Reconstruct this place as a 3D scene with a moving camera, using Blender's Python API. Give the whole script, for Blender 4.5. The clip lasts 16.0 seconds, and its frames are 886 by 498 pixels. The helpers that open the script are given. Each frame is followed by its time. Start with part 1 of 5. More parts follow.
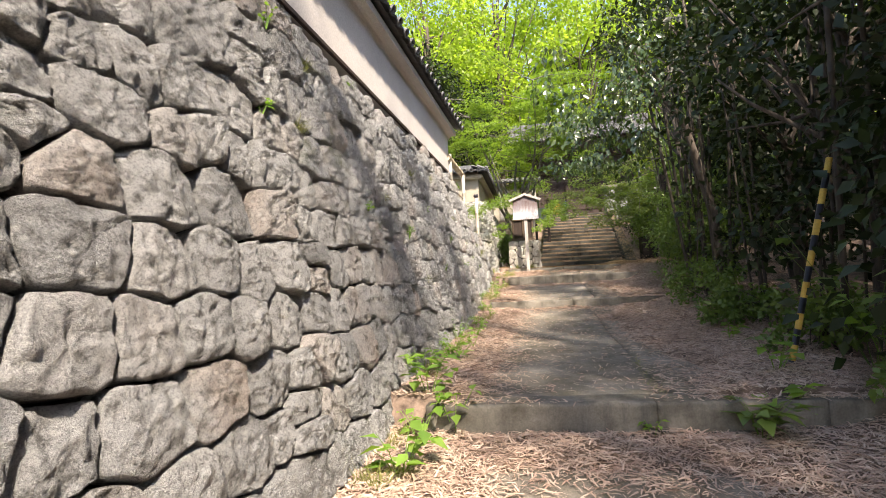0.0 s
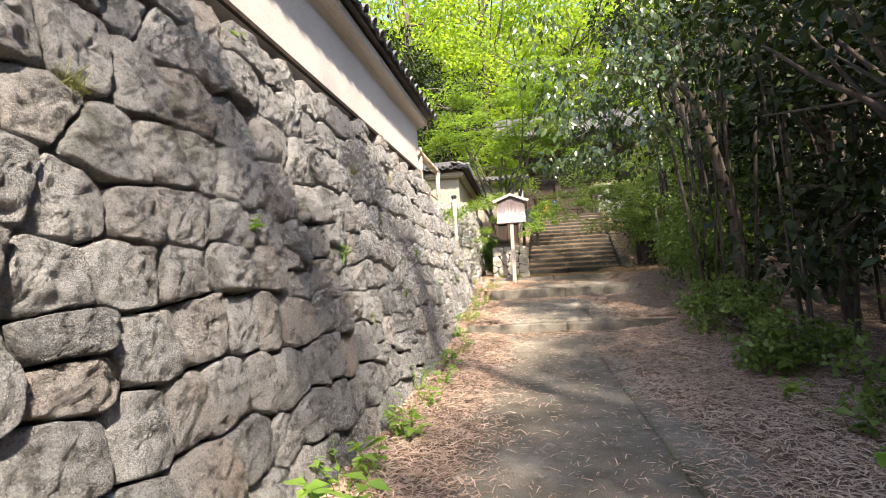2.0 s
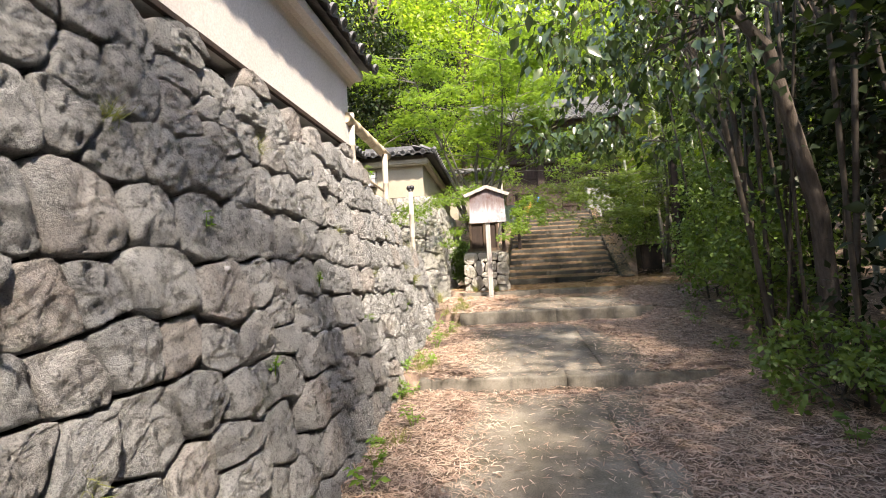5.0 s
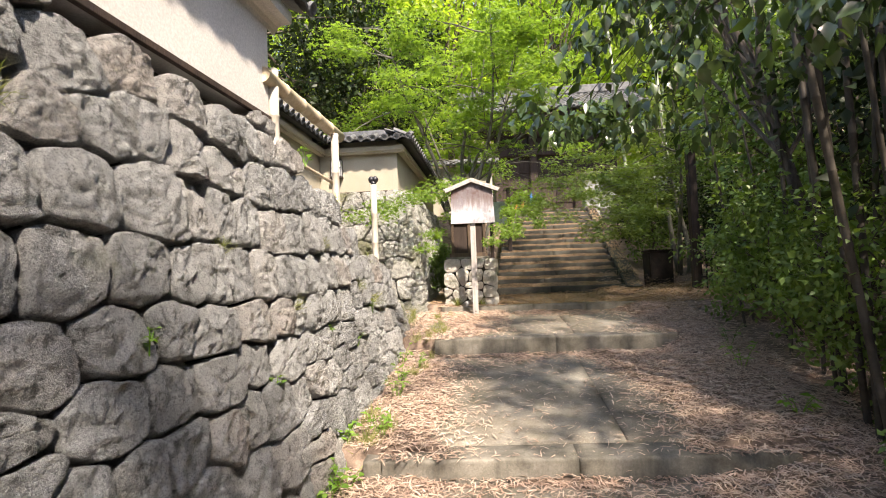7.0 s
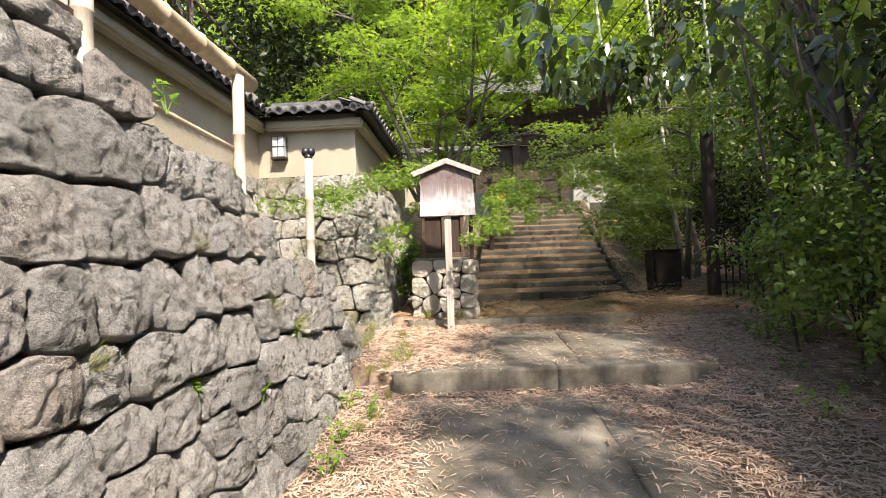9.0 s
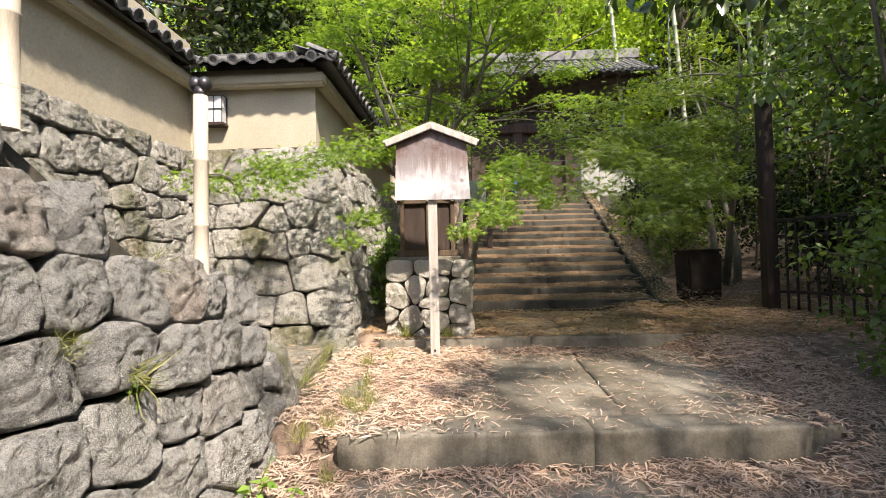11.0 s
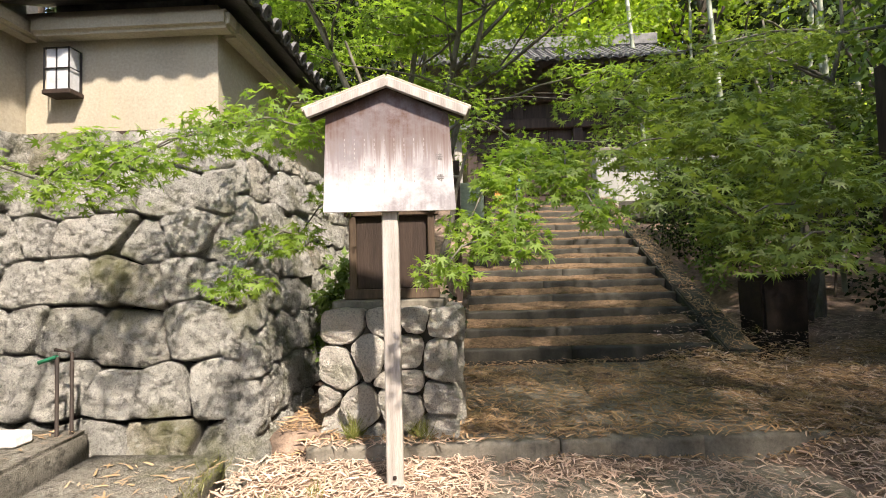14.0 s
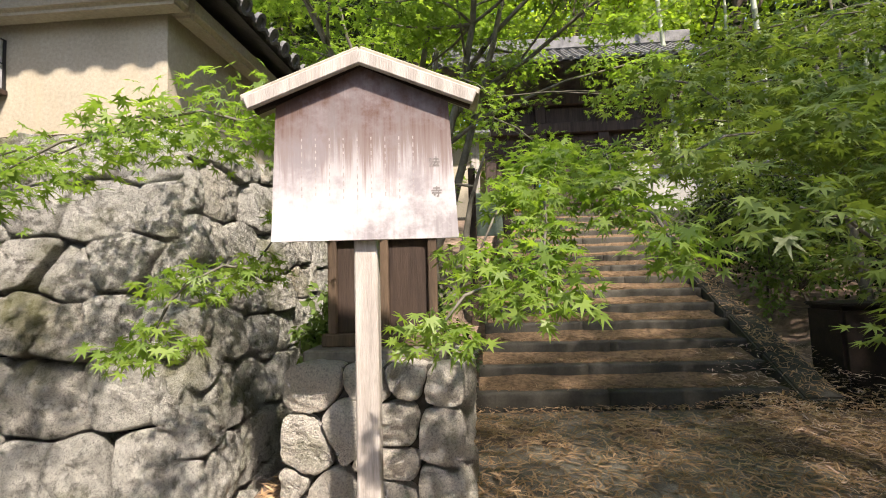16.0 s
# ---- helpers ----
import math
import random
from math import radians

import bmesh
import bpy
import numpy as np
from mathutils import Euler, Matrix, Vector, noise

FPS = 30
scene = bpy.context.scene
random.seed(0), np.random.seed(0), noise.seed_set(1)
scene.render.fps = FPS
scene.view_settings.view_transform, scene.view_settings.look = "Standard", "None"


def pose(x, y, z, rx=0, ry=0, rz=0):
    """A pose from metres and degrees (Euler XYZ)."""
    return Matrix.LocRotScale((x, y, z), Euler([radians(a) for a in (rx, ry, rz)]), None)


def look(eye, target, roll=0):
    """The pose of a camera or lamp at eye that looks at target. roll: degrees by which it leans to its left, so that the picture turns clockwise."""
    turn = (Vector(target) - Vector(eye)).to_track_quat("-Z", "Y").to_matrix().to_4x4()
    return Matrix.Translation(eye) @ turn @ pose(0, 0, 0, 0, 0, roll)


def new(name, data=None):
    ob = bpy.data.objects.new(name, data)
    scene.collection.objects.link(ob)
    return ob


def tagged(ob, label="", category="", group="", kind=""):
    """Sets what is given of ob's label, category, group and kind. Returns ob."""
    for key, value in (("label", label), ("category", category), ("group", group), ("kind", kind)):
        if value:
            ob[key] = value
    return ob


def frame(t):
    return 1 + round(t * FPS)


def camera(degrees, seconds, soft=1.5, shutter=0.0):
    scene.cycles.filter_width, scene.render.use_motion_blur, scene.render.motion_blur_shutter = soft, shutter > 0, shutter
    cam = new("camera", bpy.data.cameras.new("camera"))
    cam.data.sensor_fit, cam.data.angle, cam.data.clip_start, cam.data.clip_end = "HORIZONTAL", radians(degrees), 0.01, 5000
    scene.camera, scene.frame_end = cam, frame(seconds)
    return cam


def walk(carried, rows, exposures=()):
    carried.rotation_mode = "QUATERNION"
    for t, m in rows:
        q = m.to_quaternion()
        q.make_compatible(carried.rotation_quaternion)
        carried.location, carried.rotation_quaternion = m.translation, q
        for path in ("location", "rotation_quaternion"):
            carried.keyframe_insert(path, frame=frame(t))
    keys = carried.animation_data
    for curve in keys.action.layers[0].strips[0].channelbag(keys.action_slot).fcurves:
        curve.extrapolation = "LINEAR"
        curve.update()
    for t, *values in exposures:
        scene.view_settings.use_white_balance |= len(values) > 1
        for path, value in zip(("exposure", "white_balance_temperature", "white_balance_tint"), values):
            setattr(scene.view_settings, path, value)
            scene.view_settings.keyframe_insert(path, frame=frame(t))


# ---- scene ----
cam = camera(84.5, 16.0, soft=1.0)
PATH = [
    (0, (0.051, -0.126, 1.429), (-0.314, 1.835, 1.576), -2.7),
    (0.5, (0.096, 0.318, 1.652), (-0.256, 2.281, 1.793), -2.9),
    (1, (0.122, 0.649, 1.725), (-0.22, 2.615, 1.867), -2.9),
    (1.5, (0.063, 1.085, 1.783), (-0.269, 3.053, 1.92), -2.8),
    (2, (0.097, 1.53, 1.789), (-0.222, 3.5, 1.923), -2.9),
    (2.5, (0.117, 1.953, 1.844), (-0.187, 3.925, 1.98), -3.0),
    (3, (0.048, 2.451, 1.842), (-0.245, 4.426, 1.97), -2.6),
    (3.5, (0.031, 2.862, 1.845), (-0.243, 4.839, 1.969), -2.7),
    (4, (0.128, 3.334, 1.966), (-0.137, 5.313, 2.085), -3.0),
    (4.5, (0.132, 3.74, 1.903), (-0.122, 5.72, 2.026), -2.9),
    (5, (0.123, 4.217, 2.145), (-0.115, 6.2, 2.261), -2.8),
    (5.2, (0.138, 4.347, 2.18), (-0.098, 6.33, 2.29), -2.7),
    (7.3, (0.161, 6.175, 2.46), (-0.023, 8.165, 2.546), -2.0),
    (7.5, (0.14, 6.329, 2.463), (-0.028, 8.32, 2.553), -2.2),
    (8, (0.104, 6.769, 2.425), (-0.048, 8.761, 2.509), -2.0),
    (8.5, (0.075, 7.188, 2.465), (-0.055, 9.182, 2.537), -1.7),
    (9, (0.148, 7.622, 2.536), (0.04, 9.617, 2.607), -1.9),
    (9.2, (0.166, 7.752, 2.555), (0.064, 9.748, 2.623), -2.0),
    (11.3, (0.186, 9.568, 2.585), (0.093, 11.565, 2.647), -1.1),
    (11.5, (0.16, 9.713, 2.602), (0.065, 11.71, 2.667), -1.1),
    (12, (0.196, 9.981, 2.605), (0.109, 11.977, 2.674), -1.2),
    (12.5, (0.313, 10.324, 2.789), (0.228, 12.321, 2.861), -1.4),
    (13, (0.267, 10.663, 2.753), (0.176, 12.659, 2.828), -1.3),
    (13.5, (0.212, 11.042, 2.815), (0.121, 13.039, 2.885), -1.1),
    (14, (0.283, 11.36, 2.88), (0.198, 13.356, 2.96), -1.4),
    (14.5, (0.298, 11.608, 2.877), (0.182, 13.603, 2.964), -1.4),
    (15, (0.267, 11.988, 2.926), (0.12, 13.981, 3.006), -1.2),
    (15.5, (0.328, 12.128, 3.057), (0.167, 14.119, 3.156), -1.5),
    (16, (0.341, 12.173, 3.053), (0.174, 14.163, 3.167), -1.4),
]
walk(cam, [(t, look(eye, target, roll)) for t, eye, target, roll in PATH],
     exposures=[(0, 1.75, 7300, 18), (2.5, 1.95, 7300, 18), (5, 1.85, 7300, 18), (8, 1.7, 7300, 17), (12.5, 1.65, 7300, 17), (16, 1.6, 7200, 18)])

# ---- light ----
SUN_EL, SUN_AZ = 50.0, 150.0          # degrees; azimuth clockwise from +y, where the light comes from
world = bpy.data.worlds.new("world")
scene.world = world
world.use_nodes = True
wn = world.node_tree.nodes
sky = wn.new("ShaderNodeTexSky")
sky.sky_type, sky.sun_disc = "NISHITA", False
sky.sun_elevation, sky.sun_rotation = radians(SUN_EL), radians(SUN_AZ)
world.node_tree.links.new(sky.outputs[0], wn["Background"].inputs[0])
wn["Background"].inputs[1].default_value = 0.15
sun = new("sun", bpy.data.lights.new("sun", "SUN"))
sun.data.energy, sun.data.angle, sun.data.color = 4.0, radians(2.2), (1.0, 0.95, 0.86)
sd = Vector((math.sin(radians(SUN_AZ)) * math.cos(radians(SUN_EL)), math.cos(radians(SUN_AZ)) * math.cos(radians(SUN_EL)), math.sin(radians(SUN_EL))))
sun.matrix_world = look(sd * 60, (0, 0, 0))


# ---- materials ----
def material(name, rough=0.8, metal=0.0, spec=0.3):
    m = bpy.data.materials.new(name)
    m.use_nodes = True
    b = m.node_tree.nodes["Principled BSDF"]
    b.inputs["Roughness"].default_value = rough
    b.inputs["Metallic"].default_value = metal
    b.inputs["Specular IOR Level"].default_value = spec
    return m, m.node_tree.nodes, m.node_tree.links, b


def coords(n, l, scale=(1, 1, 1), world_space=True):
    mp = n.new("ShaderNodeMapping")
    mp.inputs["Scale"].default_value = scale
    if world_space:
        g = n.new("ShaderNodeNewGeometry")
        l.new(g.outputs["Position"], mp.inputs["Vector"])
    else:
        g = n.new("ShaderNodeTexCoord")
        l.new(g.outputs["Object"], mp.inputs["Vector"])
    return mp.outputs["Vector"]


def noise_tex(n, l, vec, scale, detail=6, rough=0.6):
    t = n.new("ShaderNodeTexNoise")
    t.inputs["Scale"].default_value, t.inputs["Detail"].default_value, t.inputs["Roughness"].default_value = scale, detail, rough
    l.new(vec, t.inputs["Vector"])
    return t.outputs["Fac"]


def ramp(n, l, fac, stops):
    r = n.new("ShaderNodeValToRGB")
    e = r.color_ramp.elements
    while len(e) < len(stops):
        e.new(0.5)
    for el, (p, c) in zip(e, stops):
        el.position, el.color = p, (*c, 1)
    l.new(fac, r.inputs["Fac"])
    return r.outputs["Color"]


def mix(n, l, fac, a, b, mode="MIX"):
    m = n.new("ShaderNodeMix")
    m.data_type, m.blend_type = "RGBA", mode
    for sock, v in ((m.inputs[0], fac), (m.inputs[6], a), (m.inputs[7], b)):
        if isinstance(v, (int, float)):
            sock.default_value = v
        elif isinstance(v, tuple):
            sock.default_value = (*v, 1)
        else:
            l.new(v, sock)
    return m.outputs[2]


def bump(n, l, bsdf, fac, strength, dist=0.02, prev=None):
    b = n.new("ShaderNodeBump")
    b.inputs["Strength"].default_value, b.inputs["Distance"].default_value = strength, dist
    l.new(fac, b.inputs["Height"])
    if prev is not None:
        l.new(prev, b.inputs["Normal"])
    l.new(b.outputs["Normal"], bsdf.inputs["Normal"])
    return b.outputs["Normal"]


def stone_material(name, dark, light, warm, moss=0.25, dirt=0.52, lichen=0.6, grime=(0.07, 0.068, 0.058), moss_col=(0.10, 0.12, 0.035)):
    m, n, l, b = material(name, 0.88)
    v = coords(n, l)
    info = n.new("ShaderNodeObjectInfo")
    isl = n.new("ShaderNodeNewGeometry")
    rnd = n.new("ShaderNodeMath")
    rnd.operation = "ADD"
    l.new(info.outputs["Random"], rnd.inputs[0])
    l.new(isl.outputs["Random Per Island"], rnd.inputs[1])
    fr = n.new("ShaderNodeMath")
    fr.operation = "FRACT"
    l.new(rnd.outputs[0], fr.inputs[0])
    base = ramp(n, l, fr.outputs[0], [(0.0, dark), (0.35, tuple((p + q) / 2 for p, q in zip(dark, light))), (0.6, light), (0.78, warm), (0.9, light), (1.0, dark)])
    big = noise_tex(n, l, v, 2.2, 5)
    col = mix(n, l, ramp(n, l, big, [(0.35, (0, 0, 0)), (0.7, (1, 1, 1))]), base, light)
    fine = noise_tex(n, l, v, 95, 5, 0.75)
    col = mix(n, l, 1.0, col, ramp(n, l, fine, [(0.34, (0.50, 0.50, 0.50)), (0.47, (0.97, 0.97, 0.97)), (0.64, (1.30, 1.29, 1.27))]), "MULTIPLY")
    mid = noise_tex(n, l, v, 13, 9, 0.72)
    col = mix(n, l, ramp(n, l, mid, [(dirt, (0, 0, 0)), (dirt + 0.13, (0.75, 0.75, 0.75))]), col, grime)
    vor = n.new("ShaderNodeTexVoronoi")
    vor.inputs["Scale"].default_value = 26
    l.new(v, vor.inputs["Vector"])
    lich = noise_tex(n, l, v, 5.5, 4)
    lm = mix(n, l, 1.0, ramp(n, l, vor.outputs["Distance"], [(0.15, (1, 1, 1)), (0.42, (0, 0, 0))]), ramp(n, l, lich, [(0.46, (0, 0, 0)), (0.58, (lichen, lichen, lichen))]), "MULTIPLY")
    col = mix(n, l, lm, col, (0.62, 0.62, 0.58))
    ms = noise_tex(n, l, v, 1.7, 7, 0.65)
    col = mix(n, l, ramp(n, l, ms, [(0.66 - moss * 0.25, (0, 0, 0)), (0.80 - moss * 0.2, (0.8, 0.8, 0.8))]), col, moss_col)
    l.new(col, b.inputs["Base Color"])
    p = bump(n, l, b, noise_tex(n, l, v, 19, 12, 0.85), 1.0, 0.09)
    p = bump(n, l, b, noise_tex(n, l, v, 55, 6, 0.8), 1.0, 0.03, p)
    bump(n, l, b, fine, 1.0, 0.014, p)
    return m


STONE = stone_material("granite_rubble", (0.26, 0.265, 0.26), (0.47, 0.475, 0.46), (0.43, 0.37, 0.32), 0.10)
STONE_C = stone_material("mossy_granite", (0.32, 0.32, 0.29), (0.55, 0.545, 0.50), (0.36, 0.31, 0.22), 0.58, 0.50, 1.0, moss_col=(0.12, 0.125, 0.035))
STONE_P = stone_material("boulder_stone", (0.42, 0.40, 0.35), (0.62, 0.59, 0.53), (0.48, 0.41, 0.32), 0.15, 0.58, 0.9)


MOSSY = stone_material("mossy_step_stone", (0.22, 0.205, 0.17), (0.38, 0.36, 0.305), (0.30, 0.255, 0.18), 0.45, 0.5, 0.3)


def plain(name, a, b_, scale=3.0, rough=0.85, bumps=0.25, fine=40, metal=0.0, spec=0.3, stretch=(1, 1, 1), streak=None, wspace=True):
    m, n, l, b = material(name, rough, metal, spec)
    v = coords(n, l, stretch, wspace)
    c = ramp(n, l, noise_tex(n, l, v, scale, 7, 0.62), [(0.32, a), (0.68, b_)])
    f = noise_tex(n, l, v, fine, 4, 0.7)
    c = mix(n, l, 1.0, c, ramp(n, l, f, [(0.3, (0.78, 0.78, 0.78)), (0.7, (1.12, 1.12, 1.12))]), "MULTIPLY")
    if streak:
        sv = coords(n, l, (6, 6, 0.5), wspace)
        c = mix(n, l, ramp(n, l, noise_tex(n, l, sv, 1.6, 6, 0.7), [(0.5, (0, 0, 0)), (0.78, (0.7, 0.7, 0.7))]), c, streak)
    l.new(c, b.inputs["Base Color"])
    bump(n, l, b, f, bumps, 0.008)
    return m


def concrete_material():
    m, n, l, b = material("mossy_concrete", 0.9)
    v = coords(n, l)
    c = ramp(n, l, noise_tex(n, l, v, 1.3, 8, 0.65), [(0.3, (0.105, 0.090, 0.066)), (0.5, (0.20, 0.178, 0.142)), (0.72, (0.32, 0.295, 0.245))])
    c = mix(n, l, ramp(n, l, noise_tex(n, l, v, 3.1, 6, 0.6), [(0.5, (0, 0, 0)), (0.7, (0.65, 0.65, 0.65))]), c, (0.09, 0.085, 0.055))
    f = noise_tex(n, l, v, 90, 3, 0.8)
    c = mix(n, l, 1.0, c, ramp(n, l, f, [(0.3, (0.6, 0.6, 0.6)), (0.7, (1.3, 1.3, 1.28))]), "MULTIPLY")
    l.new(c, b.inputs["Base Color"])
    p = bump(n, l, b, f, 0.6, 0.006)
    bump(n, l, b, noise_tex(n, l, v, 12, 6), 0.4, 0.02, p)
    return m


CONCRETE = concrete_material()
KERB = plain("kerb_stone", (0.085, 0.078, 0.06), (0.25, 0.23, 0.19), 3.5, 0.9, 0.6, 60, streak=(0.05, 0.05, 0.04))
# Stone darker than its own tone, holding the stairs' tree shade; streaks are grime.
STEP = plain("shaded_stair_stone", (0.03, 0.029, 0.024), (0.085, 0.08, 0.066), 2.6, 0.92, 0.7, 50, streak=(0.035, 0.036, 0.026))
SOIL = plain("leaf_litter_soil", (0.09, 0.065, 0.049), (0.30, 0.22, 0.165), 9.0, 0.95, 1.0, 70)
PLASTER = plain("grey_white_plaster", (0.52, 0.49, 0.45), (0.62, 0.59, 0.55), 0.9, 0.9, 0.12, 60)
OCHRE = plain("ochre_plaster", (0.325, 0.29, 0.222), (0.405, 0.37, 0.29), 1.2, 0.9, 0.15, 50, streak=(0.36, 0.31, 0.22))
TILE = plain("roof_tile", (0.06, 0.062, 0.065), (0.165, 0.165, 0.165), 5, 0.55, 0.3, 40)
DARKWOOD = plain("dark_brown_wood", (0.022, 0.015, 0.012), (0.062, 0.041, 0.031), 3, 0.7, 0.4, 30, stretch=(4, 4, 0.4))
GREYWOOD = plain("weathered_grey_wood", (0.27, 0.245, 0.22), (0.47, 0.44, 0.405), 2.4, 0.85, 0.5, 28, stretch=(9, 9, 0.6), wspace=False)
ROOFWOOD = plain("grey_roof_board", (0.20, 0.18, 0.13), (0.44, 0.41, 0.35), 3, 0.85, 0.5, 30, wspace=False)
BAMBOO = plain("dry_bamboo", (0.46, 0.36, 0.24), (0.62, 0.52, 0.38), 4, 0.45, 0.1, 40, stretch=(5, 5, 1), spec=0.5)
WHITEBAMBOO = plain("bleached_bamboo", (0.37, 0.325, 0.265), (0.49, 0.445, 0.375), 3, 0.45, 0.12, 40, stretch=(6, 6, 0.7), spec=0.5)
DARKCULM = plain("dead_dark_culm", (0.025, 0.02, 0.015), (0.075, 0.062, 0.045), 3, 0.7, 0.2, 30)
CULM = plain("living_bamboo_culm", (0.16, 0.19, 0.13), (0.34, 0.36, 0.28), 2, 0.5, 0.1, 30, spec=0.4)
BARK = plain("grey_brown_bark", (0.045, 0.035, 0.026), (0.12, 0.10, 0.08), 5, 0.95, 0.9, 26, stretch=(3, 3, 0.7))
MAPLEBARK = plain("smooth_maple_bark", (0.07, 0.065, 0.05), (0.17, 0.16, 0.13), 5, 0.9, 0.5, 26, stretch=(2, 2, 0.7))
BLACK = plain("black_paint", (0.008, 0.008, 0.010), (0.02, 0.02, 0.024), 6, 0.4, 0.1, 40, spec=0.5)
IRON = plain("rusted_dark_iron", (0.012, 0.009, 0.008), (0.035, 0.024, 0.018), 8, 0.7, 0.3, 60)
YELLOW = plain("worn_yellow_band", (0.50, 0.30, 0.05), (0.62, 0.40, 0.08), 6, 0.6, 0.1, 40)
WHITEPL = plain("white_plastic", (0.66, 0.66, 0.66), (0.78, 0.78, 0.77), 6, 0.45, 0.05, 40)
WHITEWALL = plain("lime_washed_wall", (0.28, 0.285, 0.265), (0.42, 0.42, 0.39), 2.5, 0.9, 0.2, 40, streak=(0.25, 0.26, 0.23))
ORANGE = plain("orange_varnished_board", (0.62, 0.27, 0.06), (0.72, 0.36, 0.10), 6, 0.6, 0.1, 30)
BLUE = plain("blue_plastic", (0.02, 0.12, 0.42), (0.03, 0.18, 0.52), 6, 0.5, 0.05, 30)
GREENHOSE = plain("green_hose", (0.02, 0.20, 0.10), (0.03, 0.28, 0.15), 6, 0.5, 0.05, 30)
MARK = plain("dark_ink", (0.15, 0.14, 0.135), (0.24, 0.22, 0.21), 20, 0.9, 0.1, 60)
PAPER = plain("frosted_lamp_paper", (0.42, 0.44, 0.46), (0.52, 0.54, 0.56), 5, 0.5, 0.03, 30)
COPPER = plain("green_copper_sheet", (0.16, 0.21, 0.16), (0.26, 0.32, 0.25), 4, 0.7, 0.2, 30)


def board_material():
    # weathered notice board: red-brown under the little roof, bleached below, rain streaks in the grain
    m, n, l, b = material("bleached_notice_board", 0.85)
    v = coords(n, l, (1, 1, 1), False)
    sv = coords(n, l, (26, 26, 1.1), False)
    sep = n.new("ShaderNodeSeparateXYZ")
    l.new(v, sep.inputs[0])
    grain = noise_tex(n, l, sv, 1.0, 7, 0.72)
    add = n.new("ShaderNodeMath")
    add.operation = "MULTIPLY_ADD"
    l.new(grain, add.inputs[0])
    add.inputs[1].default_value = 0.75
    l.new(sep.outputs["Z"], add.inputs[2])
    sc = n.new("ShaderNodeMapRange")
    sc.inputs["From Min"].default_value, sc.inputs["From Max"].default_value = 0.45, 0.93
    l.new(add.outputs[0], sc.inputs["Value"])
    c = ramp(n, l, sc.outputs[0], [(0.0, (0.50, 0.495, 0.50)), (0.35, (0.40, 0.385, 0.39)), (0.60, (0.20, 0.165, 0.158)), (1.0, (0.10, 0.060, 0.050))])
    c = mix(n, l, ramp(n, l, noise_tex(n, l, v, 4, 7, 0.7), [(0.46, (0, 0, 0)), (0.62, (0.75, 0.75, 0.75))]), c, (0.20, 0.18, 0.19))
    c = mix(n, l, 1.0, c, ramp(n, l, grain, [(0.3, (0.72, 0.72, 0.72)), (0.7, (1.16, 1.16, 1.16))]), "MULTIPLY")
    l.new(c, b.inputs["Base Color"])
    bump(n, l, b, grain, 0.45, 0.004)
    return m


BOARD = board_material()


def leaf_material(name, cols, trans=0.45, rough=0.45, spec=0.4, tcol=None):
    m, n, l, b = material(name, rough, 0, spec)
    g = n.new("ShaderNodeNewGeometry")
    v = coords(n, l)
    r = n.new("ShaderNodeMath")
    r.operation = "MULTIPLY_ADD"
    l.new(noise_tex(n, l, v, 0.8, 3), r.inputs[0])
    r.inputs[1].default_value = 0.8
    l.new(g.outputs["Random Per Island"], r.inputs[2])
    h = n.new("ShaderNodeMath")
    h.operation = "MULTIPLY"
    l.new(r.outputs[0], h.inputs[0])
    h.inputs[1].default_value = 0.56
    c = ramp(n, l, h.outputs[0], [(i / (len(cols) - 1), q) for i, q in enumerate(cols)])
    l.new(c, b.inputs["Base Color"])
    t = n.new("ShaderNodeBsdfTranslucent")
    tc = mix(n, l, 1.0, c, tcol or (1.5, 1.6, 0.6), "MULTIPLY")
    l.new(tc, t.inputs["Color"])
    mx = n.new("ShaderNodeMixShader")
    mx.inputs[0].default_value = trans
    l.new(b.outputs[0], mx.inputs[1])
    l.new(t.outputs[0], mx.inputs[2])
    l.new(mx.outputs[0], n["Material Output"].inputs["Surface"])
    return m


LEAF_MAPLE = leaf_material("maple_leaf", [(0.085, 0.15, 0.03), (0.14, 0.22, 0.042), (0.22, 0.30, 0.06)], 0.5, tcol=(1.7, 1.8, 0.8))
LEAF_BRIGHT = leaf_material("spring_leaf", [(0.14, 0.21, 0.03), (0.22, 0.30, 0.042), (0.31, 0.37, 0.07)], 0.55, tcol=(1.8, 1.95, 0.9))
# Darker copy of LEAF_MAPLE: the right boughs' shade put into the leaf colour.
LEAF_SHADE = leaf_material("shaded_maple_leaf", [(0.085, 0.135, 0.03), (0.135, 0.20, 0.045), (0.21, 0.28, 0.06)], 0.45, tcol=(1.4, 1.4, 0.7))
# Leaf colour pushed near black to stand in for the thicket's deep shade.
LEAF_DARK = leaf_material("shaded_evergreen_leaf", [(0.010, 0.017, 0.007), (0.019, 0.031, 0.011), (0.042, 0.066, 0.022)], 0.18, 0.45, 0.2)
LEAF_GLOSS = leaf_material("glossy_leaf", [(0.03, 0.05, 0.02), (0.05, 0.085, 0.028), (0.10, 0.15, 0.045)], 0.25, 0.22, 0.8)
LEAF_MID = leaf_material("shrub_leaf", [(0.065, 0.115, 0.027), (0.11, 0.175, 0.04), (0.17, 0.25, 0.06)], 0.32, 0.45, 0.4)
LEAF_WEED = leaf_material("weed_leaf", [(0.09, 0.18, 0.03), (0.16, 0.29, 0.05), (0.24, 0.37, 0.08)], 0.45)
LEAF_GRASS = leaf_material("grass_blade", [(0.11, 0.15, 0.035), (0.21, 0.23, 0.07), (0.36, 0.33, 0.15)], 0.35)
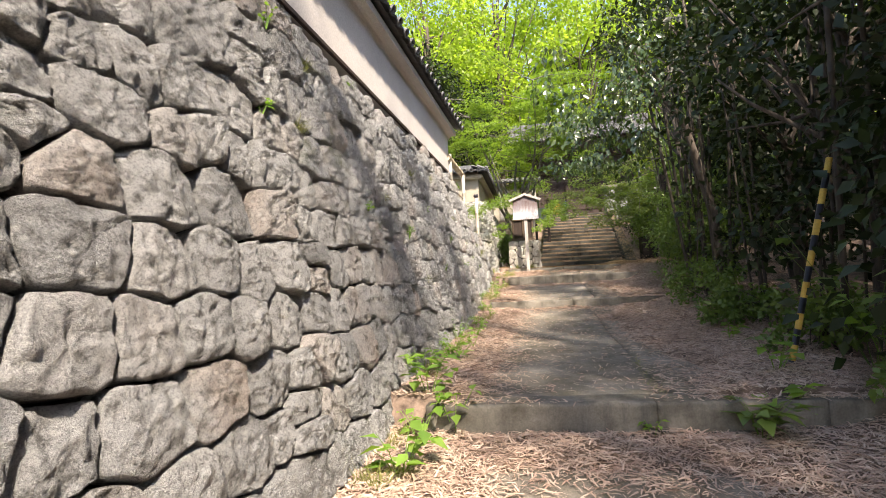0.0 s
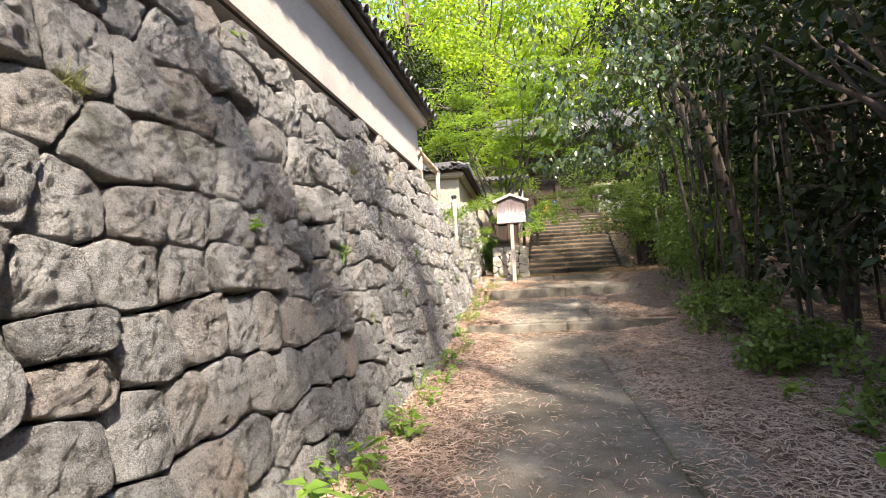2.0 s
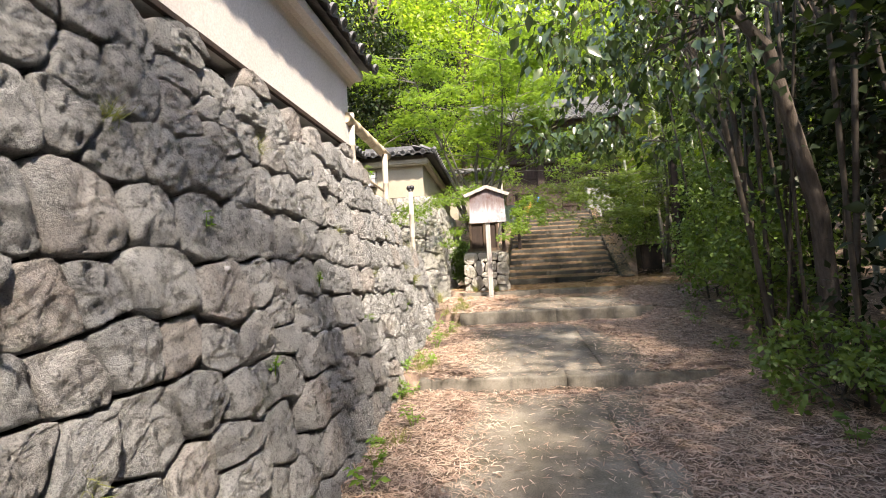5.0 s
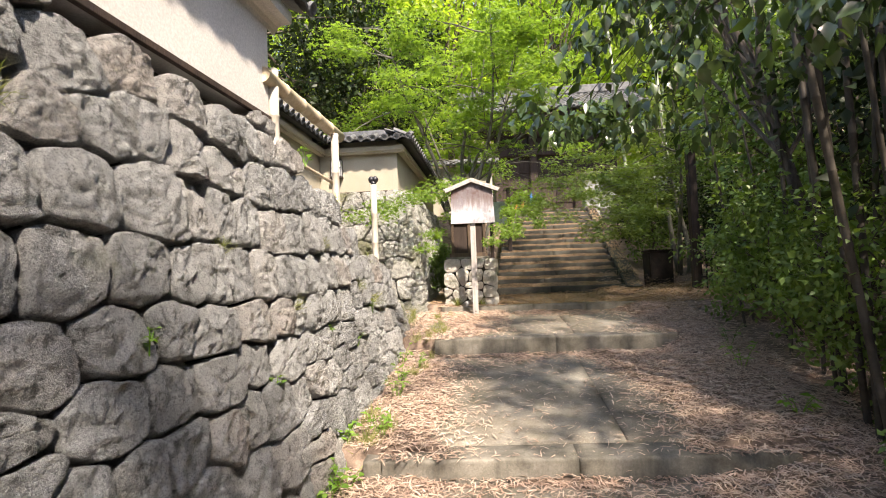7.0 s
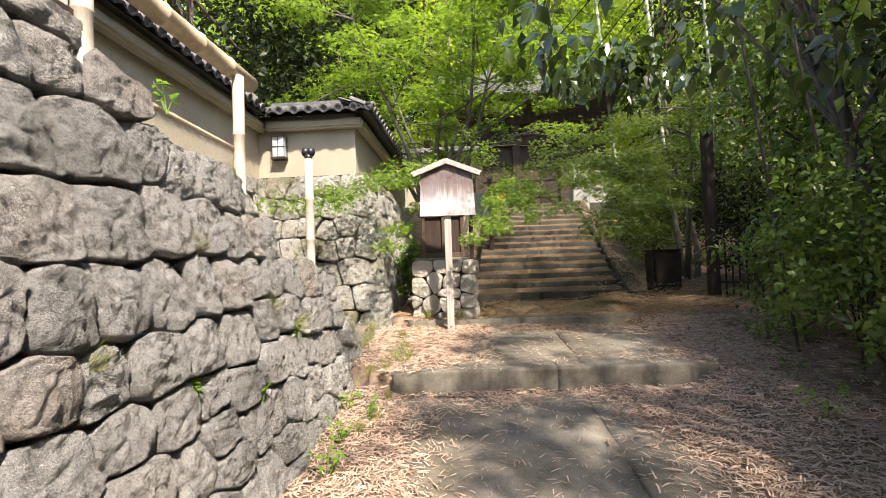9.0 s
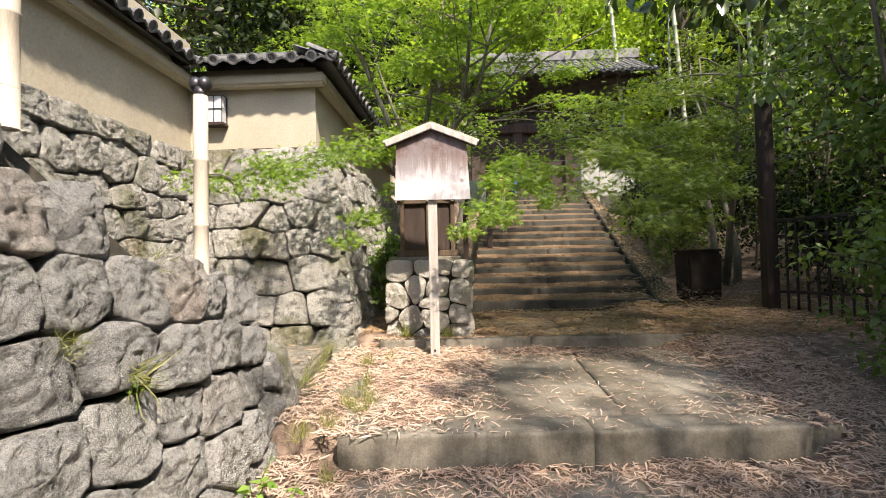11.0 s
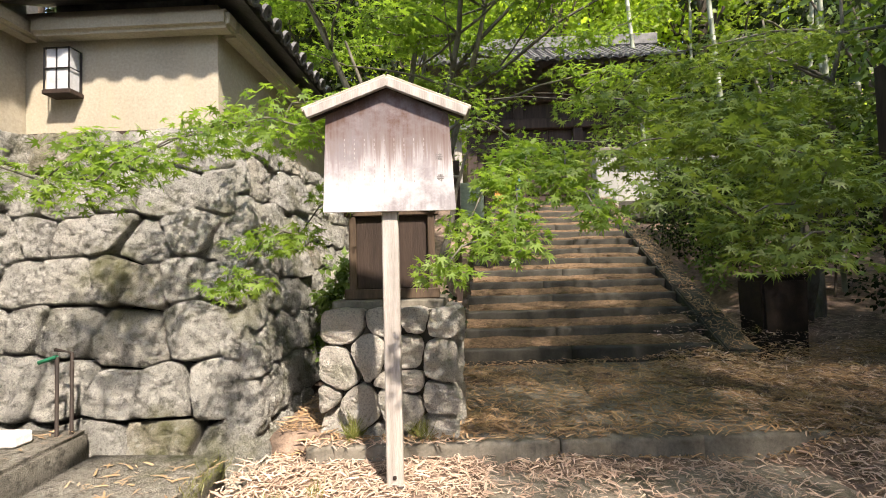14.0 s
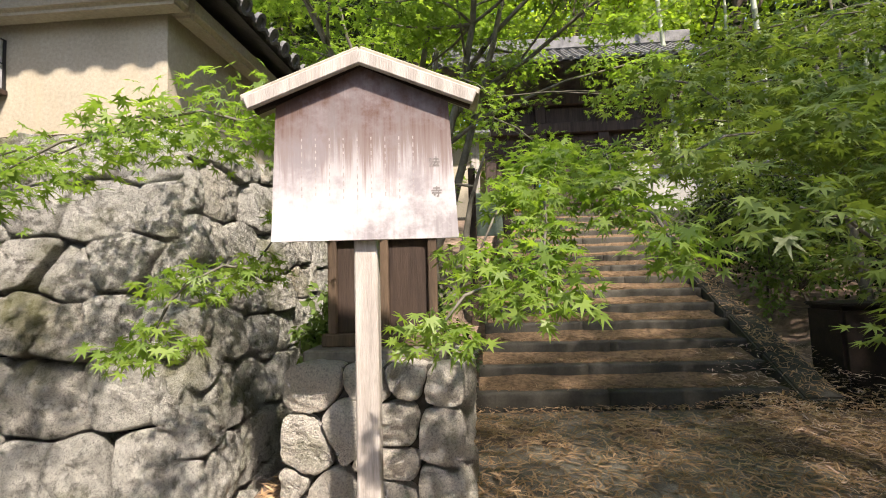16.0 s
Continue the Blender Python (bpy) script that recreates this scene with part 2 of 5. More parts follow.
LITTER = leaf_material("dry_bamboo_leaf", [(0.27, 0.175, 0.13), (0.44, 0.31, 0.235), (0.58, 0.455, 0.355), (0.70, 0.60, 0.48)], 0.12, 0.8, 0.2, (1, 1, 1))
LITTER_B = leaf_material("brown_needle_litter", [(0.19, 0.115, 0.06), (0.36, 0.24, 0.135), (0.54, 0.39, 0.24)], 0.1, 0.8, 0.2, (1, 1, 1))
# LITTER_B's leaves in darker tones, as the stairs' shade is coloured in.
LITTER_C = leaf_material("shaded_stair_litter", [(0.12, 0.075, 0.04), (0.22, 0.145, 0.085), (0.34, 0.24, 0.145)], 0.1, 0.8, 0.2, (1, 1, 1))
TWIG = plain("dead_twig", (0.05, 0.035, 0.028), (0.13, 0.10, 0.08), 6, 0.9, 0.3, 30)


# ---- mesh helpers ----
def part(name, bm, mat, parent=None, label="", smooth=False):
    me = bpy.data.meshes.new(name)
    bm.to_mesh(me)
    bm.free()
    me.materials.append(mat)
    if smooth:
        me.shade_smooth()
    ob = new(name, me)
    if parent:
        ob.parent = parent
    if label:
        ob["label"] = label
    return ob


def raw(name, verts, faces, mat, parent=None, smooth=True):
    me = bpy.data.meshes.new(name)
    me.from_pydata(verts, [], faces)
    me.materials.append(mat)
    if smooth:
        me.shade_smooth()
    ob = new(name, me)
    if parent:
        ob.parent = parent
    return ob


def box(bm, x0, x1, y0, y1, z0, z1, bev=0.008, m=None, seg=1):
    g = bmesh.ops.create_cube(bm, size=1)
    t = Matrix.Translation(((x0 + x1) / 2, (y0 + y1) / 2, (z0 + z1) / 2)) @ Matrix.Diagonal((x1 - x0, y1 - y0, z1 - z0, 1))
    bmesh.ops.transform(bm, matrix=(m @ t) if m else t, verts=g["verts"])
    if bev:
        bmesh.ops.bevel(bm, geom=list({e for v in g["verts"] for e in v.link_edges}), offset=bev, segments=seg, affect="EDGES")
    return bm


def one_box(*a, **k):
    return box(bmesh.new(), *a, **k)


def tube_data(pts, radii, seg=8, closed=True):
    verts, faces = [], []
    pts = [Vector(p) for p in pts]
    ref = Vector((0.31, 0.87, 0.37))
    for i, p in enumerate(pts):
        d = (pts[min(i + 1, len(pts) - 1)] - pts[max(i - 1, 0)]).normalized()
        a = d.cross(ref).normalized()
        b = d.cross(a)
        for k in range(seg):
            w = 2 * math.pi * k / seg
            verts.append(p + (a * math.cos(w) + b * math.sin(w)) * radii[i])
    for i in range(len(pts) - 1):
        for k in range(seg):
            k2 = (k + 1) % seg
            faces.append((i * seg + k, i * seg + k2, (i + 1) * seg + k2, (i + 1) * seg + k))
    if closed:
        faces.append(tuple(range(seg)))
        faces.append(tuple(range((len(pts) - 1) * seg, len(pts) * seg)))
    return verts, faces


def tubes(name, list_, mat, parent=None, seg=8):
    V, F = [], []
    for pts, radii in list_:
        v, f = tube_data(pts, radii, seg)
        o = len(V)
        V += v
        F += [tuple(i + o for i in q) for q in f]
    return raw(name, V, F, mat, parent)


def empty(name, loc=(0, 0, 0), rz=0):
    e = new(name)
    e.matrix_world = pose(*loc, 0, 0, rz)
    e.empty_display_size = 0.1
    return e


BLADE = (np.array([(0, 0, 0), (-0.16, 0.42, 0.05), (0.16, 0.42, 0.05), (0, 0.5, -0.02), (0, 1, -0.10)]),
         [(0, 2, 3), (0, 3, 1), (1, 3, 4), (3, 2, 4)])
BROAD = (np.array([(0, 0, 0), (-0.30, 0.40, 0.07), (0.30, 0.40, 0.07), (0, 0.45, -0.02), (0, 1, -0.14)]),
         [(0, 2, 3), (0, 3, 1), (1, 3, 4), (3, 2, 4)])
GRASS = (np.array([(-0.014, 0, 0), (0.014, 0, 0), (0.011, 0.5, 0.07), (-0.011, 0.5, 0.07), (0, 1, -0.14)]), [(0, 1, 2, 3), (3, 2, 4)])
CHIP = (np.array([(-0.055, 0, 0), (0.055, 0, 0.01), (0.05, 0.55, 0.06), (-0.05, 0.5, 0.05), (0, 1, 0)]), [(0, 1, 2, 3), (3, 2, 4)])


def maple_template(lobes=7):
    v, f = [(0, 0.22, 0)], []
    for i in range(lobes):
        a = radians(-125 + 250 * i / (lobes - 1))
        ln = (0.42, 0.62, 0.78, 0.86, 0.78, 0.62, 0.42)[i] if lobes == 7 else (0.55, 0.75, 0.85, 0.75, 0.55)[i]
        v.append((math.sin(a) * ln, 0.22 + math.cos(a) * ln, -0.10 * ln))
        if i < lobes - 1:
            a2 = radians(-125 + 250 * (i + 0.5) / (lobes - 1))
            v.append((math.sin(a2) * 0.26, 0.22 + math.cos(a2) * 0.26, 0.02))
    k = len(v) - 1
    for i in range(1, k):
        f.append((0, i + 1, i))
    return np.array(v), f


MAPLE7, MAPLE5 = maple_template(7), maple_template(5)


def scatter(name, template, P, Y, Z, S, mat, parent=None):
    """One mesh of many leaves: P places, Y leaf directions, Z leaf normals, S lengths."""
    tv, tf = template
    n, k = len(P), len(tv)
    Y = Y / np.linalg.norm(Y, axis=1, keepdims=True)
    X = np.cross(Y, Z)
    X /= np.linalg.norm(X, axis=1, keepdims=True) + 1e-9
    Z = np.cross(X, Y)
    V = (P[:, None] + S[:, None, None] * (tv[None, :, 0:1] * X[:, None] + tv[None, :, 1:2] * Y[:, None] + tv[None, :, 2:3] * Z[:, None])).reshape(-1, 3)
    loops = np.concatenate([np.array(q) for q in tf])
    tot = np.array([len(q) for q in tf])
    L = (loops[None] + (np.arange(n) * k)[:, None]).ravel()
    T = np.tile(tot, n)
    me = bpy.data.meshes.new(name)
    me.vertices.add(len(V))
    me.vertices.foreach_set("co", V.ravel().astype(np.float32))
    me.loops.add(len(L))
    me.loops.foreach_set("vertex_index", L.astype(np.int32))
    me.polygons.add(len(T))
    me.polygons.foreach_set("loop_start", np.concatenate([[0], np.cumsum(T)[:-1]]).astype(np.int32))
    me.update(calc_edges=True)
    me.materials.append(mat)
    ob = new(name, me)
    if parent:
        ob.parent = parent
    return ob


def rvec(rg, n):
    v = rg.normal(size=(n, 3))
    return v / np.linalg.norm(v, axis=1, keepdims=True)


def clump_leaves(rg, clumps, per, flat=1.0):
    """Leaf places in fuzzy clumps: (centre, radius) rows, per leaves each."""
    C = np.array([c for c, r in clumps], float)
    R = np.array([r for c, r in clumps], float)
    i = np.repeat(np.arange(len(C)), per)
    d = rvec(rg, len(i)) * (rg.random(len(i)) ** 0.45)[:, None] * R[i][:, None]
    d[:, 2] *= flat
    return C[i] + d, d


# ---- ground profile ----
STEPS = [(3.72, 0.27, 0.50), (9.62, 0.88, 1.03), (12.36, 1.32, 1.53), (14.45, 1.66, 1.79)]
PROF = [(-400, -8.0), (-20, -0.6), (-3, -0.06), (0, 0.06), (3.72, 0.27), (3.721, 0.50), (4.9, 0.53), (7.3, 0.66), (9.62, 0.88), (9.621, 1.03),
        (10.7, 1.13), (12.36, 1.32), (12.361, 1.53), (14.0, 1.63), (14.45, 1.66), (14.451, 1.79), (16.6, 1.84), (22.6, 4.30), (24, 4.34), (31, 4.5), (60, 17), (130, 40), (400, 60)]
SOFT = [(-400, -8.0), (-20, -0.6), (-3, -0.06), (0, 0.10), (3.72, 0.42), (7.3, 0.72), (9.62, 1.0), (12.36, 1.42), (14.45, 1.74), (16.6, 1.9), (22.6, 4.30), (31, 4.5), (60, 17), (130, 40), (400, 60)]
PY, PZ = zip(*PROF)
SY, SZ = zip(*SOFT)


def smooth01(x, a, b):
    t = np.clip((x - a) / (b - a), 0, 1)
    return t * t * (3 - 2 * t)


def path_z(x, y):
    """Height of the paved way, with its steps."""
    y2 = y - 0.055 * (x - 0.7)
    return float(np.interp(y2, PY, PZ))


def ground_z(x, y):
    hard = path_z(x, y - 0.13)
    soft = float(np.interp(y, SY, SZ))
    w = float(smooth01(x, 2.0, 2.7))
    z = hard * (1 - w) + soft * w
    z += max(0.0, x - 3.2) * 0.06 * min(1, max(0, (26 - y) / 8)) + max(0.0, x - 9) * 0.25
    if y > 16.6:
        k = float(smooth01(x, 3.4, 4.6)) * float(smooth01(24.5 - y, 0, 4))
        z -= k * (float(np.interp(y, SY, SZ)) - 1.9) * 0.55
    return z

# ---- ground sheet ----
def spaced(parts):
    out = []
    for a, b, s in parts:
        out += list(np.arange(a, b, s))
    return out


def margin(x, y):
    """How much dry litter lies over the paving at a place, below 0 where the concrete is bare."""
    left = -0.30 + 0.10 * math.sin(y * 0.9) - (0.25 if y > 12.4 else 0)
    right = (1.30 if y < 9.6 else 1.55 if y < 12.3 else 2.35) + 0.12 * math.sin(y * 1.3 + 1)
    n = noise.noise((x * 1.6, y * 1.6, 3.0)) * 0.30 + noise.noise((x * 5, y * 5, 9.0)) * 0.10
    e = max(left - x, x - right) + n * 0.8
    if y < 3.7:
        e = max(e, 0.34 - abs(y - 3.45) * 0.85 + n)
        if y < 2.4:
            e = max(e, n - 0.2)
    for ys, lo, hi in STEPS[1:]:
        dy = ys + 0.055 * (x - 0.7) - y
        if 0 < dy < 0.5:
            e = max(e, 0.08 - dy * 0.6 + n * 0.9)
    if 14.45 < y < 16.8:
        e = max(e, n * 1.2 - 0.10)
    if 12.4 < y < 14.5 and x < 0.4:
        e = max(e, 0.30 - abs(x + 0.25) * 0.5 + (y - 13.6) * 0.35 + n)
    return e


xs = spaced([(-400, -60, 40), (-60, -12, 6), (-12, -3.4, 0.8), (-3.4, -1.4, 0.2), (-1.4, 3.4, 0.06), (3.4, 8, 0.3), (8, 40, 3), (40, 401, 40)])
ys = spaced([(-400, -60, 40), (-60, -6, 6), (-6, -0.6, 0.5), (-0.6, 3.68, 0.08), (3.70, 9.6, 0.08), (9.6, 9.66, 0.02), (9.68, 12.3, 0.08), (12.3, 12.42, 0.02), (12.44, 14.4, 0.08), (14.4, 14.5, 0.02), (14.52, 17.2, 0.08), (17.3, 32, 0.5), (32, 90, 4), (90, 401, 30)])
gv, gf = [], []
for y in ys:
    for x in xs:
        z = ground_z(x, y)
        if -1.25 < x < 2.8 and -3 < y < 16.8:
            e = margin(x, y)
            z += max(-0.045, min(0.05, e * 0.22)) + 0.012 * noise.noise((x * 9, y * 9, 1))
        else:
            z += 0.04 * noise.noise((x * 1.3, y * 1.3, 2.0))
        if x < -1.0:
            bank = 3.0 if (y < 11.0 or y > 15.6) else min(1.5, z)
            edge = -1.75 if y < 11.0 else (-1.55 if y > 15.6 else -1.0)
            if y > 16.6:
                bank = max(bank, float(np.interp(y, SY, SZ)))
            k = float(smooth01(-x, -edge, -edge + 0.12))
            z = z * (1 - k) + bank * k
        if y > 16.5 and 0.0 < x < 4.2 and y < 22.8:
            z -= 0.35
        if y > 32 or abs(x) > 12:
            z += 1.2 * noise.noise((x * 0.05, y * 0.05, 5))
        gv.append((x, y, z))
W = len(xs)
for j in range(len(ys) - 1):
    for i in range(W - 1):
        gf.append((j * W + i, j * W + i + 1, (j + 1) * W + i + 1, (j + 1) * W + i))
tagged(raw("ground", gv, gf, SOIL), "brown earth covered with dry leaf litter", "ground", kind="structure")


# ---- paved way: concrete slabs and kerb steps ----
def slab(y0, y1, x0, x1, seed):
    """A strip of the paving that follows the slope, uneven, with depth."""
    nx, ny = max(2, int((x1 - x0) / 0.12)), max(2, int((y1 - y0) / 0.12))
    V, F = [], []
    for j in range(ny + 1):
        for i in range(nx + 1):
            x, yy = x0 + (x1 - x0) * i / nx, y0 + (y1 - y0) * j / ny
            y = yy + 0.055 * (x - 0.7)
            yp = min(max(yy, y0 + 0.01), y1 - 0.01)
            edge = 0.008 * (i in (0, nx)) + 0.008 * (j in (0, ny))
            V.append((x + 0.012 * noise.noise((seed, y * 3, x)) * (i in (0, nx)), y, float(np.interp(yp, PY, PZ)) + 0.006 * noise.noise((x * 1.5, y * 1.5, seed)) - edge))
    n = len(V)
    F += [(j * (nx + 1) + i, j * (nx + 1) + i + 1, (j + 1) * (nx + 1) + i + 1, (j + 1) * (nx + 1) + i) for j in range(ny) for i in range(nx)]
    ring = [i for i in range(nx + 1)] + [j * (nx + 1) + nx for j in range(1, ny + 1)] + [ny * (nx + 1) + i for i in range(nx - 1, -1, -1)] + [j * (nx + 1) for j in range(ny - 1, 0, -1)]
    base = len(V)
    V += [(V[q][0], V[q][1], V[q][2] - 0.14) for q in ring]
    m = len(ring)
    F += [(ring[k], base + k, base + (k + 1) % m, ring[(k + 1) % m]) for k in range(m)]
    return V, F


road = empty("road", (0.7, 0, 0))
tagged(road, "worn mottled grey concrete paving with a mossy crack", "path", kind="structure")
CUTS = [(-2.5, 3.68), (3.99, 9.6), (9.92, 12.34), (12.66, 14.43), (14.75, 16.62)]
for k, (a, b) in enumerate(CUTS):
    xc = float(np.interp((a + b) / 2, [0, 6, 8.7, 12, 16], [0.86, 0.99, 1.13, 1.2, 1.3]))
    for x0, x1 in ((-0.78, xc - 0.008), (xc + 0.008, 2.15 if a < 12 else 2.6)):
        ob = raw("slab", *slab(a, b, x0, x1, k * 1.7 + x0), CONCRETE)
        ob.matrix_world = Matrix.Identity(4)
        ob.parent = road
        ob.matrix_parent_inverse = road.matrix_world.inverted()


def kerb_stone(x0, x1, y, z0, z1, depth, seed, mat=KERB):
    bm = bmesh.new()
    nx = max(3, int((x1 - x0) / 0.09))
    h = z1 - z0
    prof = [(0.02, -0.12), (0.0, -0.02), (0.004, h * 0.3), (0.004, h * 0.6), (0.004, h - 0.032), (0.005, h - 0.018), (0.011, h - 0.007), (0.022, h - 0.002), (0.036, h), (0.08, h), (depth * 0.5, h), (depth * 0.9, h), (depth, h - 0.004), (depth, -0.12)]
    rows = []
    for i in range(nx + 1):
        x = x0 + (x1 - x0) * i / nx
        r = []
        for (dy, dz) in prof:
            q = noise.noise((x * 4, dz * 9 + seed, dy * 9)) * 0.009 + noise.noise((x * 13, dz * 20, seed)) * 0.004
            r.append(bm.verts.new((x, y + 0.055 * (x - 0.7) + dy - q, z0 + dz + q * 0.8)))
        rows.append(r)
    for a, b in zip(rows, rows[1:]):
        for k in range(len(prof)):
            k2 = (k + 1) % len(prof)
            bm.faces.new((a[k], b[k], b[k2], a[k2]))
    bm.faces.new(rows[0][::-1])
    bm.faces.new(rows[-1])
    bmesh.ops.recalc_face_normals(bm, faces=bm.faces)
    return bm


for k, (ys_, lo, hi) in enumerate(STEPS):
    e = tagged(empty("kerb_step", (0.7, ys_, lo)), "long low step of weathered stone kerbs across the path", "step", "low steps of the path", "structure")
    spans = [[(-0.84, 0.86), (0.87, 2.0), (2.01, 3.1)], [(-0.85, 0.74), (0.75, 2.32)], [(-0.62, 0.95), (0.955, 2.5)], [(-0.72, 0.85), (0.86, 1.75), (1.755, 2.78)]][k]
    for a, b in spans:
        bm = kerb_stone(a, b, ys_ - (0.0 if k != 0 else 0.03), lo, hi + 0.006, 0.30, k * 3 + a)
        ob = part("kerb_stone", bm, KERB, e, smooth=True)
        ob.matrix_parent_inverse = e.matrix_world.inverted()


# ---- rubble stones ----
def cut_poly(poly, nu, nv, d):
    """The part of a polygon where nu*u + nv*v <= d."""
    out = []
    for (p, q) in zip(poly, poly[1:] + poly[:1]):
        sp_, sq = nu * p[0] + nv * p[1] - d, nu * q[0] + nv * q[1] - d
        if sp_ <= 0:
            out.append(p)
        if (sp_ < 0 < sq) or (sq < 0 < sp_):
            k = sp_ / (sp_ - sq)
            out.append((p[0] + (q[0] - p[0]) * k, p[1] + (q[1] - p[1]) * k))
    return out


def area_of(poly):
    return 0.5 * sum(p[0] * q[1] - q[0] * p[1] for p, q in zip(poly, poly[1:] + poly[:1]))


def rubble(u0, u1, v0, v1, ch, sw, seed, jitter=0.2, upright=1.5, gap=0.006, keep=None, cuts=()):
    """Fitted rubble: polygons of stones laid in loose courses, each cut against its neighbours."""
    rg = random.Random(seed)
    pts = []
    v = v0 + ch * 0.5
    while v < v1 + ch * 0.4:
        u = u0 - rg.uniform(0, sw)
        h = ch * rg.uniform(0.82, 1.22)
        while u < u1 + sw:
            w = sw * rg.choice((0.62, 0.78, 0.9, 1.0, 1.12, 1.3)) * rg.uniform(0.92, 1.08)
            pu, pv = u + w / 2, v + ch * (jitter * rg.uniform(-1, 1) + 0.30 * noise.noise((u * 0.7, v * 1.3, seed)))
            if rg.random() < 0.10 and w > sw:
                pts.append((pu, pv - ch * 0.26, 0.0))
                pts.append((pu + rg.uniform(-0.03, 0.03), pv + ch * 0.26, 0.0))
            else:
                pts.append((pu, pv, (w * w * 0.12 - sw * sw * 0.12) + rg.uniform(-1, 1) * 0.012 * sw))
            u += w
        v += h
    A = np.array(pts)
    out = []
    for i, (pu, pv, pw) in enumerate(pts):
        if not (u0 <= pu <= u1) or (keep and not keep(pu, pv)):
            continue
        poly = [(pu - 1.2 * sw, pv - 1.3 * ch), (pu + 1.2 * sw, pv - 1.3 * ch), (pu + 1.2 * sw, pv + 1.3 * ch), (pu - 1.2 * sw, pv + 1.3 * ch)]
        near = np.nonzero((np.abs(A[:, 0] - pu) < 3 * sw) & (np.abs(A[:, 1] - pv) < 2.6 * ch))[0]
        for j in near:
            if j == i:
                continue
            du, dv = A[j, 0] - pu, (A[j, 1] - pv) * upright * upright
            dd = du * du + (A[j, 1] - pv) ** 2 * upright * upright
            ln = math.hypot(du, dv)
            shift = 0.5 + 0.5 * (pw - A[j, 2]) / dd
            d = (du * pu + dv * pv) + shift * dd
            poly = cut_poly(poly, du / ln, dv / ln, d / ln - gap)
            if len(poly) < 3:
                break
        for nu, nv, d in list(cuts) + [(0, 1, v1)]:
            if len(poly) >= 3:
                poly = cut_poly(poly, nu, nv, d)
        if len(poly) >= 3 and area_of(poly) > 0.012:
            out.append(poly)
    return out


def ring_of(poly, n, soften):
    """The polygon with its corners worn round, as n points spaced evenly along it."""
    for k in range(3):
        q = []
        for (a, b) in zip(poly, poly[1:] + poly[:1]):
            s_ = soften if k == 0 else 0.25
            q += [(a[0] + (b[0] - a[0]) * s_, a[1] + (b[1] - a[1]) * s_), (b[0] + (a[0] - b[0]) * s_, b[1] + (a[1] - b[1]) * s_)]
        poly = q
    P = np.array(poly + poly[:1])
    L = np.concatenate([[0], np.cumsum(np.hypot(*np.diff(P, axis=0).T))])
    t = np.linspace(0, L[-1], n, endpoint=False)
    return list(zip(np.interp(t, L, P[:, 0]), np.interp(t, L, P[:, 1])))


SHRINK = (1.0, 0.988, 0.965, 0.92, 0.85, 0.76, 0.66, 0.54, 0.41, 0.27, 0.13)


def stone_mesh(poly, place, seed, n=40, soften=0.055, bulge=0.05, deep=0.20, top=None):
    rg = random.Random(seed)
    cu, cv = sum(p[0] for p in poly) / len(poly), sum(p[1] for p in poly) / len(poly)
    size = math.sqrt(area_of(poly))
    out = rg.uniform(-0.02, 0.03)
    planes = [(bulge * rg.uniform(0.7, 1.0), rg.uniform(-0.05, 0.05), rg.uniform(-0.04, 0.06))]
    for k in range(5):
        w_ = 2 * math.pi * (k + rg.uniform(-0.5, 0.5)) / 5
        s = rg.uniform(0.10, 0.42)
        planes.append((bulge * rg.uniform(0.85, 1.1) + s * size * rg.uniform(0.10, 0.50), s * math.cos(w_), s * math.sin(w_)))
    rim = ring_of(poly, n, soften)
    V = []
    for r in SHRINK + (0.0,):
        for (pu, pv) in (rim if r else [(cu, cv)]):
            u, v = cu + (pu - cu) * r, cv + (pv - cv) * r
            e = r ** 3
            u += (0.010 * noise.noise((u * 8 + seed, v * 8, seed * 0.37)) + 0.007 * noise.noise((u * 27 + seed, v * 27, 2.0))) * e
            v += (0.010 * noise.noise((v * 8, u * 8 + seed, 4.0)) + 0.007 * noise.noise((v * 27, u * 27 + seed, 6.0))) * e
            if top:
                v = min(v, top(u) + 0.03 * noise.noise((u * 5, 1, 2)))
            x, y = (u - cu) / size, (v - cv) / size
            d = min(p[0] - p[1] * x * size - p[2] * y * size for p in planes) + out
            d -= 0.040 * r ** 70
            d += 0.010 * noise.noise((u * 6, v * 6, seed * 1.1)) + 0.014 * abs(noise.noise((u * 13, v * 13, seed * 0.7))) - 0.006 + 0.018 * noise.noise((u * 21, v * 21, seed)) + 0.011 * noise.noise((u * 55, v * 55, seed))
            V.append(place(u, v, d))
    F = []
    m = len(SHRINK)
    for k in range(m - 1):
        F += [(k * n + i, k * n + (i + 1) % n, (k + 1) * n + (i + 1) % n, (k + 1) * n + i) for i in range(n)]
    F += [((m - 1) * n + i, (m - 1) * n + (i + 1) % n, m * n) for i in range(n)]
    base = len(V)
    n_in = place(0, 0, -deep) - place(0, 0, 0)
    V += [V[i] + n_in for i in range(n)]
    F += [(i, base + i, base + (i + 1) % n, (i + 1) % n) for i in range(n)]
    return V, F


